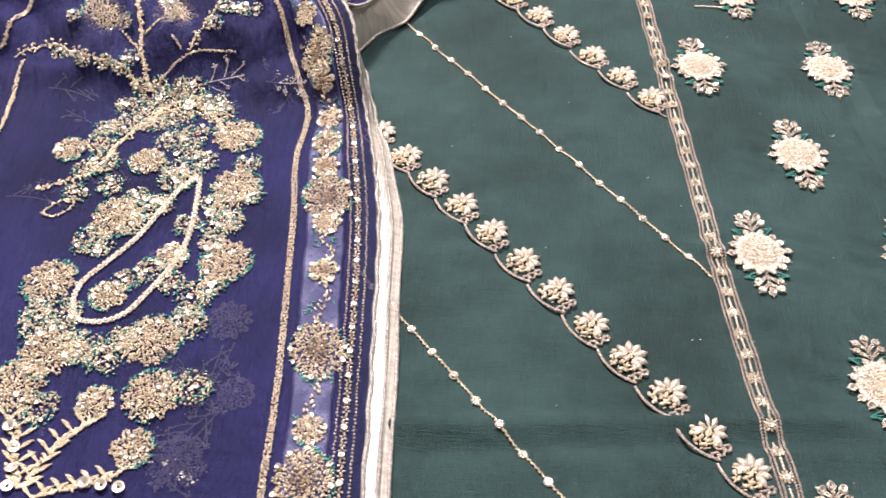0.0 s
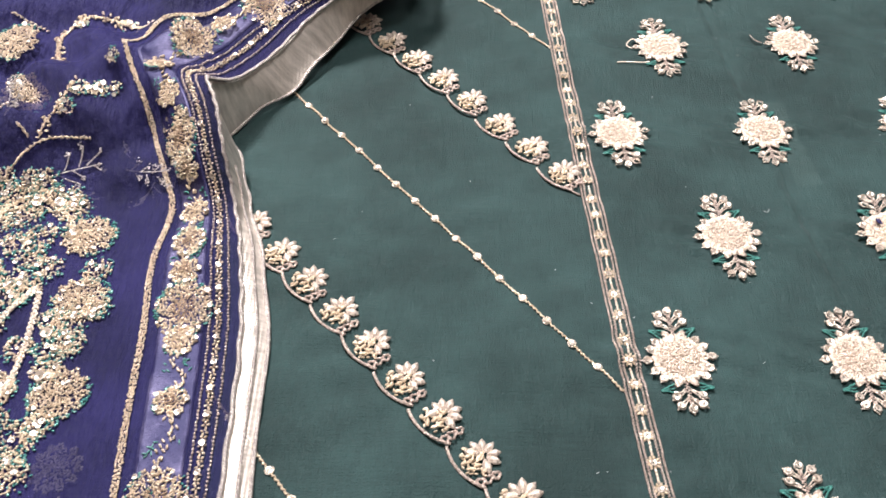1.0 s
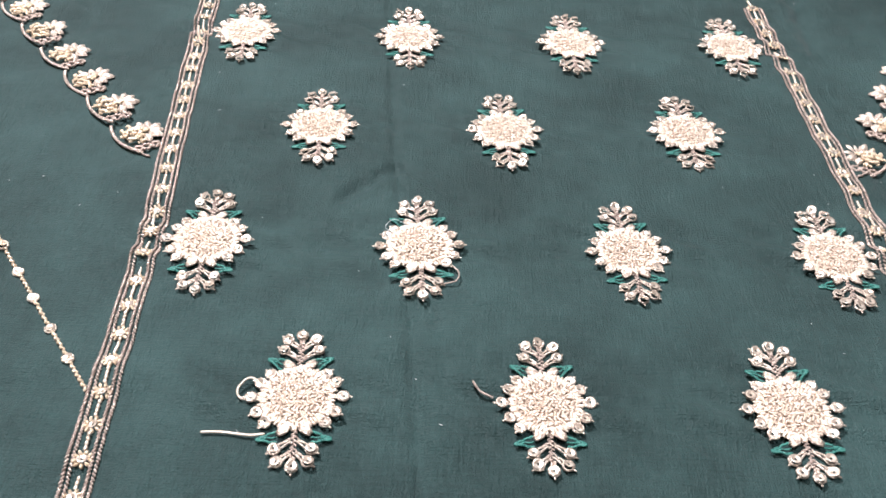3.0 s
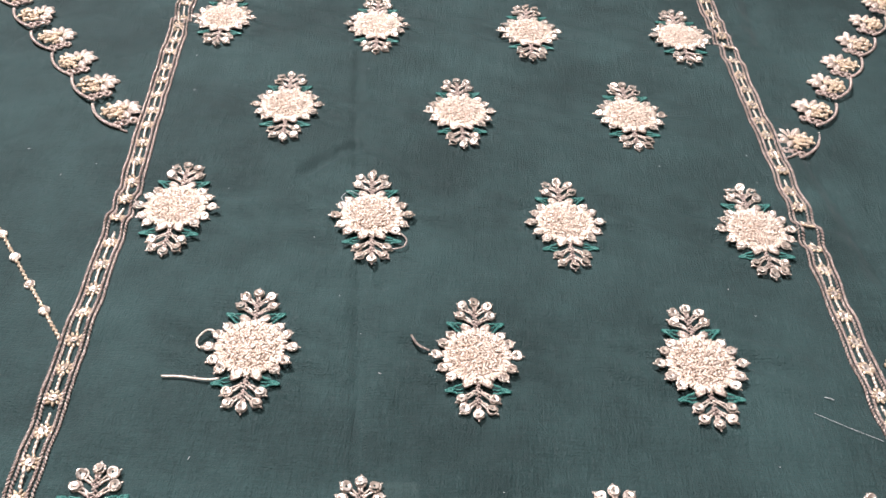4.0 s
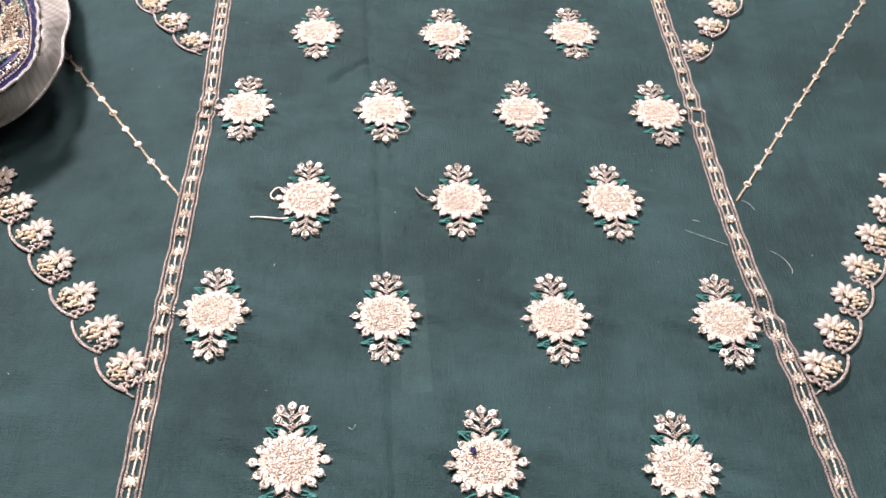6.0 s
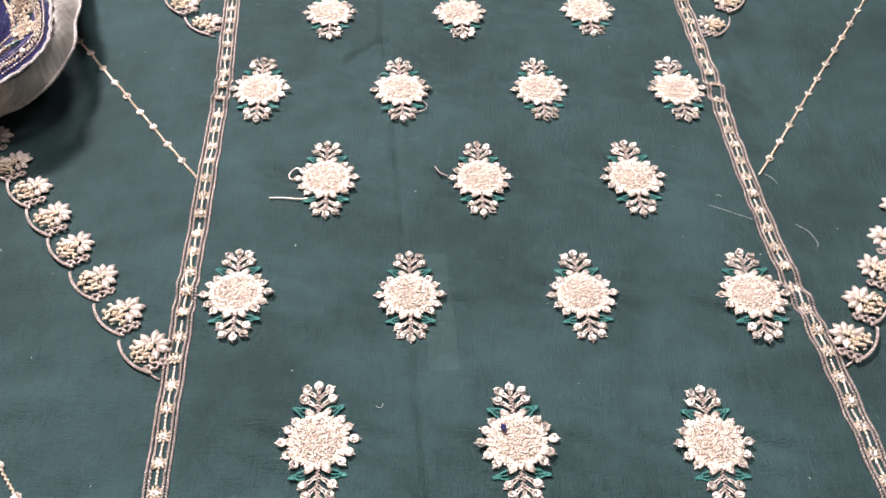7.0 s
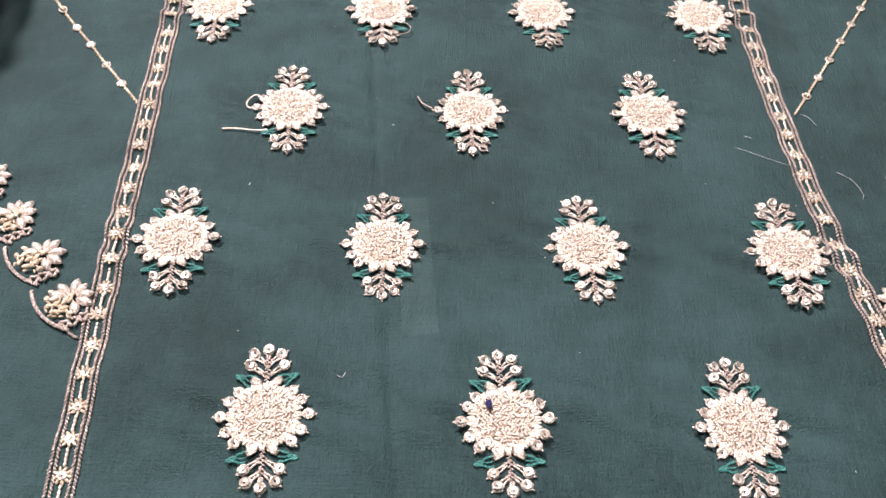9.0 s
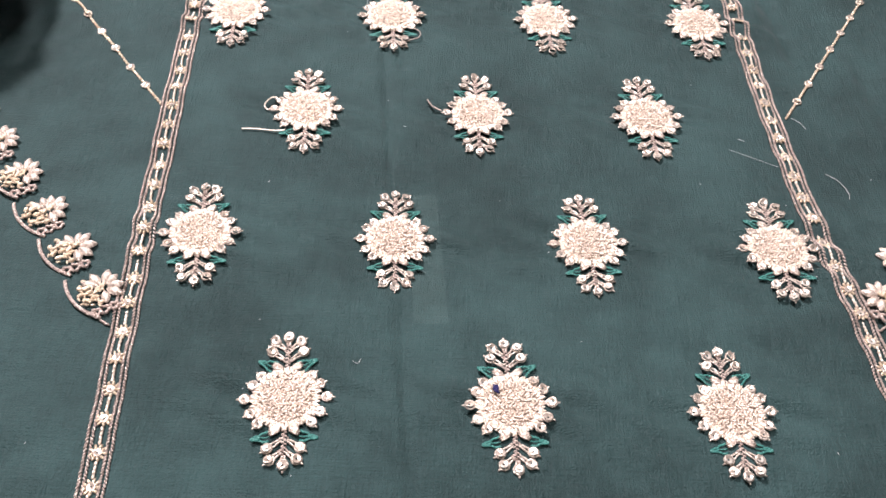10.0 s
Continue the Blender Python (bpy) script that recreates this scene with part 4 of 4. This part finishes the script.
def stem(points, wide, name, label, material=ZARI, leafy_stem=0.0):
    g = Geo()
    for n, (k, d) in enumerate(sheet_curve(points, 0.0012)):
        fl = on_sheet(k, d)
        for j in range(wide):
            bead(g, fl, rng.uniform(-.0006, .0006) + (j - (wide - 1) / 2) * 0.0010, rng.uniform(-.0004, .0004), rng.uniform(0, 180), 0.0022, 0.0010, 0.0013, 0.0, 5)
        if leafy_stem and n % 3 == 0:
            s = rng.choice((-1, 1))
            bead(g, fl, s * leafy_stem, rng.uniform(-.001, .001), rng.uniform(0, 180), 0.0026, 0.0014, 0.0014, 0.0, 5)
            bead(g, fl, rng.uniform(-.001, .001), s * leafy_stem, rng.uniform(0, 180), 0.0026, 0.0014, 0.0014, 0.0, 5)
    return part(name, g, material, dupatta, label)


drop = [(4.61, .0936), (4.41, .1000), (4.01, .1103), (3.81, .1173), (3.61, .1285), (3.46, .1369), (3.31, .1385), (3.20, .1341), (3.19, .1243), (3.26, .1145), (3.41, .1070), (3.56, .1000), (3.71, .0950), (3.86, .0925), (4.16, .0915), (4.55, .0915)]
g = Geo()
for n, (k, d) in enumerate(sheet_curve(drop, 0.0027)):
    fl = on_sheet(k, d)
    for w in range(0, 360, 60):
        v = radians(w + rng.uniform(-15, 15))
        bead(g, fl, 0.0011 * math.cos(v), 0.0011 * math.sin(v), w + 90 + rng.uniform(-25, 25), 0.0015, 0.0011, 0.0014, rng.uniform(0, .0004), 5)
    bead(g, fl, 0, 0, rng.uniform(0, 180), 0.0013, 0.0012, 0.0012, 0.0008, 5)
part("paisley_outline", g, PALE, dupatta, "row of pale gold bead knots outlining the paisley")
stem([(4.67, .143), (5.05, .140), (5.53, .132), (6.00, .121), (6.08, .107), (5.70, .091), (5.20, .080)], 2, "paisley_arch", "thick arch of twisted gold thread", leafy_stem=0.004)
stem([(4.33, .174), (4.48, .158), (4.67, .143)], 1, "stem", "", leafy_stem=0.0016)
stem([(4.03, .167), (4.15, .162), (4.20, .153), (4.08, .154), (4.00, .161), (4.03, .167)], 1, "small_paisley", "")
stem([(8.47, .1955), (7.92, .2053), (7.42, .2137), (7.32, .2193)], 2, "gold_line", "")
stem([(6.97, .2025), (6.17, .2081), (5.46, .2053), (5.21, .2039)], 2, "gold_line", "")
stem([(6.42, .1313), (6.97, .1313), (7.57, .1299), (8.92, .1271)], 2, "stem", "", leafy_stem=0.0014)
stem([(6.67, .1243), (7.17, .1034), (7.32, .0922), (7.32, .0768)], 1, "stem", "")
stem([(6.47, .1383), (6.72, .1425), (6.87, .1522)], 2, "stem", "", leafy_stem=0.0020)
stem([(6.87, .1522), (7.02, .1662), (7.47, .1830), (7.37, .1955), (7.12, .2095)], 1, "stem", "", leafy_stem=0.0032)
stem([(7.22, .1034), (7.47, .0978), (7.87, .0852), (8.17, .0782)], 1, "stem", "", leafy_stem=0.0024)
stem([(6.92, .1299), (7.32, .1355), (7.57, .1439)], 1, "stem", "")
stem([(7.42, .1271), (7.52, .1201), (7.72, .1131)], 1, "stem", "")
stem([(7.32, .1117), (7.17, .1075)], 1, "stem", "")
for pts in ([(1.95, .1369), (2.16, .1439), (2.31, .1453), (2.41, .1508)], [(1.95, .1355), (2.16, .1299), (2.31, .1229), (2.41, .1145)], [(1.9, .13), (1.98, .11), (2.03, .10)]):
    stem(pts, 2, "stem", "", ZARI, 0.0008)
    g = Geo()
    for n, (k, d) in enumerate(sheet_curve(pts, 0.0058)):
        for side in (-1, 1):
            fl = on_sheet(k, d)
            for j in range(9):
                f = j / 8
                a, b = side * (0.0010 + 0.0052 * f), 0.0062 * f - 0.0016 * f * f
                for e in (-1, 0, 1):
                    bead(g, fl, a + rng.uniform(-.0002, .0002), b + e * 0.0009 * (1 - abs(2 * f - 1.1)), side * (50 - 20 * f) + (0 if side > 0 else 180) + rng.uniform(-20, 20), 0.0014, 0.0009, 0.0011, rng.uniform(0, .0003), 5)
    part("branch_foliage", g, ZARI, dupatta)
for k, d in ((2.33, .149), (2.18, .144), (2.05, .142), (1.95, .141), (1.98, .112), (1.97, .105), (1.96, .098), (4.08, .084), (3.75, .082), (5.98, .109), (6.0, .098)):
    lay_sequin(on_sheet(k, d), 0, 0, 1.6, rng, dupatta, 0.0020)

stem([(9.60, .085), (11.35, .099), (11.95, .086), (12.3, .060)], 2, "stem", "", leafy_stem=0.0034)
stem([(11.05, .128), (11.20, .112)], 1, "stem", "")
for n, (k, d) in enumerate([(8.30, .057), (8.95, .051), (8.08, .070), (11.6, .095), (12.1, .078)]):
    cluster(k, d, 0.0040, 16, n + 120)

for n, (k, d) in enumerate([(7.32, .183), (6.92, .1662), (6.82, .1536), (6.72, .1453), (6.97, .1383), (7.67, .0852), (8.02, .0768), (8.17, .067), (7.72, .1383), (7.82, .1718), (6.60, .124), (6.45, .137)]):
    cluster(k, d, 0.0046, 34, n + 150)

# embroidery of the layer beneath, seen dimly through the chiffon
for n, (k, d, r) in enumerate([(3.26, .068, .0100), (2.14, .079, .0120), (2.70, .060, .0075)]):
    ob = flower_on(k, d, r, 12, PIPING, 0, 0, 1.0, seed=n + 300, plain=PIPING)
    for o in (ob, *ob.children):
        for v in o.data.vertices:
            v.co.z -= 0.0026


def under_spray(k, d, angle, length, seed):
    """A thin branching spray of the lower layer: a stalk with side twigs and bead buds."""
    r, g = random.Random(seed), Geo()
    fl = on_sheet(k, d, -0.0022)
    twigs = [((0.0, 0.0), angle, length)]
    for j in range(7):
        f = (j + 1) / 8
        twigs.append(((length * f * math.cos(radians(angle)), length * f * math.sin(radians(angle))), angle + r.choice((-1, 1)) * r.uniform(30, 60), length * r.uniform(0.18, 0.42)))
    for (a, b), w, long in twigs:
        bend, steps_n = r.uniform(-40, 40), max(3, int(long / 0.0012))
        for j in range(steps_n):
            v = w + bend * j / steps_n
            a, b = a + long / steps_n * math.cos(radians(v)), b + long / steps_n * math.sin(radians(v))
            bead(g, fl, a, b, v + r.uniform(-25, 25), 0.0014, 0.0009, 0.0006, 0.0, 5)
        for j in range(6):
            bead(g, fl, a + r.gauss(0, .0010), b + r.gauss(0, .0010), r.uniform(0, 180), 0.0013, 0.0009, 0.0006, 0.0, 5)
    part("under_spray", g, PIPING, dupatta, "embroidered spray of the lower layer showing dimly")


for n, (k, d, w, long) in enumerate([(3.10, .069, -95, .030), (3.12, .064, -100, .034), (2.95, .076, -80, .026), (2.80, .066, 190, .024), (2.60, .064, -115, .034), (2.55, .068, -125, .036), (2.35, .075, -100, .026),
                                     (6.20, .190, 5, .032), (7.05, .086, 20, .024), (6.80, .064, -10, .022), (6.10, .094, 30, .026), (6.70, .050, -100, .018), (4.25, .190, 10, .030), (4.60, .158, 15, .026), (3.15, .090, -80, .024),
                                     (7.40, .120, 60, .020), (5.60, .160, 150, .026), (2.40, .160, 10, .022), (3.60, .118, 40, .020), (6.50, .108, 20, .030)]):
    under_spray(k, d, w, long, n)


# silvery net under the border flowers
net = Nodes("silver_net")
net_mask = net.ramp(net.math("ADD", net.math("MULTIPLY", net.noise(55, detail=4), 0.7), net.math("MULTIPLY", net.noise(900, net.place((1, 3, 1))), 0.3)), ((0.47, (0.012, 0.010, 0.06)), (0.66, (0.12, 0.105, 0.20))))
net.base(net_mask)
net.set(Metallic=0.35, Roughness=0.45)
net.bump(net.noise(1100, net.place((1, 3, 1))), 0.6, 0.0005)
nk, nd = np.meshgrid(np.linspace(0, 19.9, 380), np.linspace(0.0170, 0.0365, 12), indexing="ij")
strip = sheet(nk, nd)[:, ::-1].copy()
strip[..., 2] += 0.0003
part("border_net", grid_geo(strip, 0.0002), net.mat, dupatta, "silvery net ground under the border flowers")

# the far end of the dupatta, folded over above the neckline
ek, ef = np.meshgrid(np.linspace(0, 1, 60), np.linspace(0, 1, 30), indexing="ij")
ex = 0.045 + 0.125 * ek + 0.02 * ef
ey = 0.797 - 0.020 * np.sin(np.pi * np.clip(ek * 1.15, 0, 1)) + 0.035 * ek ** 2 + 0.22 * ef + 0.004 * np.sin(ek * 11)
ez = 0.012 + 0.022 * np.sqrt(np.clip(ef * 5, 0, 1)) + 0.004 * np.sin(ek * 9 + ef * 7)
far_end = np.stack([ex, ey, ez], -1)
part("folded_end", grid_geo(far_end, 0.0004), BLUE_UNDER, dupatta, "folded end of navy chiffon")
g = Geo()
tube(g, [far_end[i, 0] + np.array((0, -0.0004, 0.0002)) for i in range(60)], 0.0009, 6)
for i in range(0, 58):
    for f in (4, 8):
        p = far_end[i, f // 2]
        bead(g, Flat(p + np.array((0, 0, 0.0006))), 0, 0, rng.uniform(0, 180), 0.0024, 0.0011, 0.0013)
part("folded_end_trim", g, ZARI, dupatta, "gold beaded edge of the folded end")
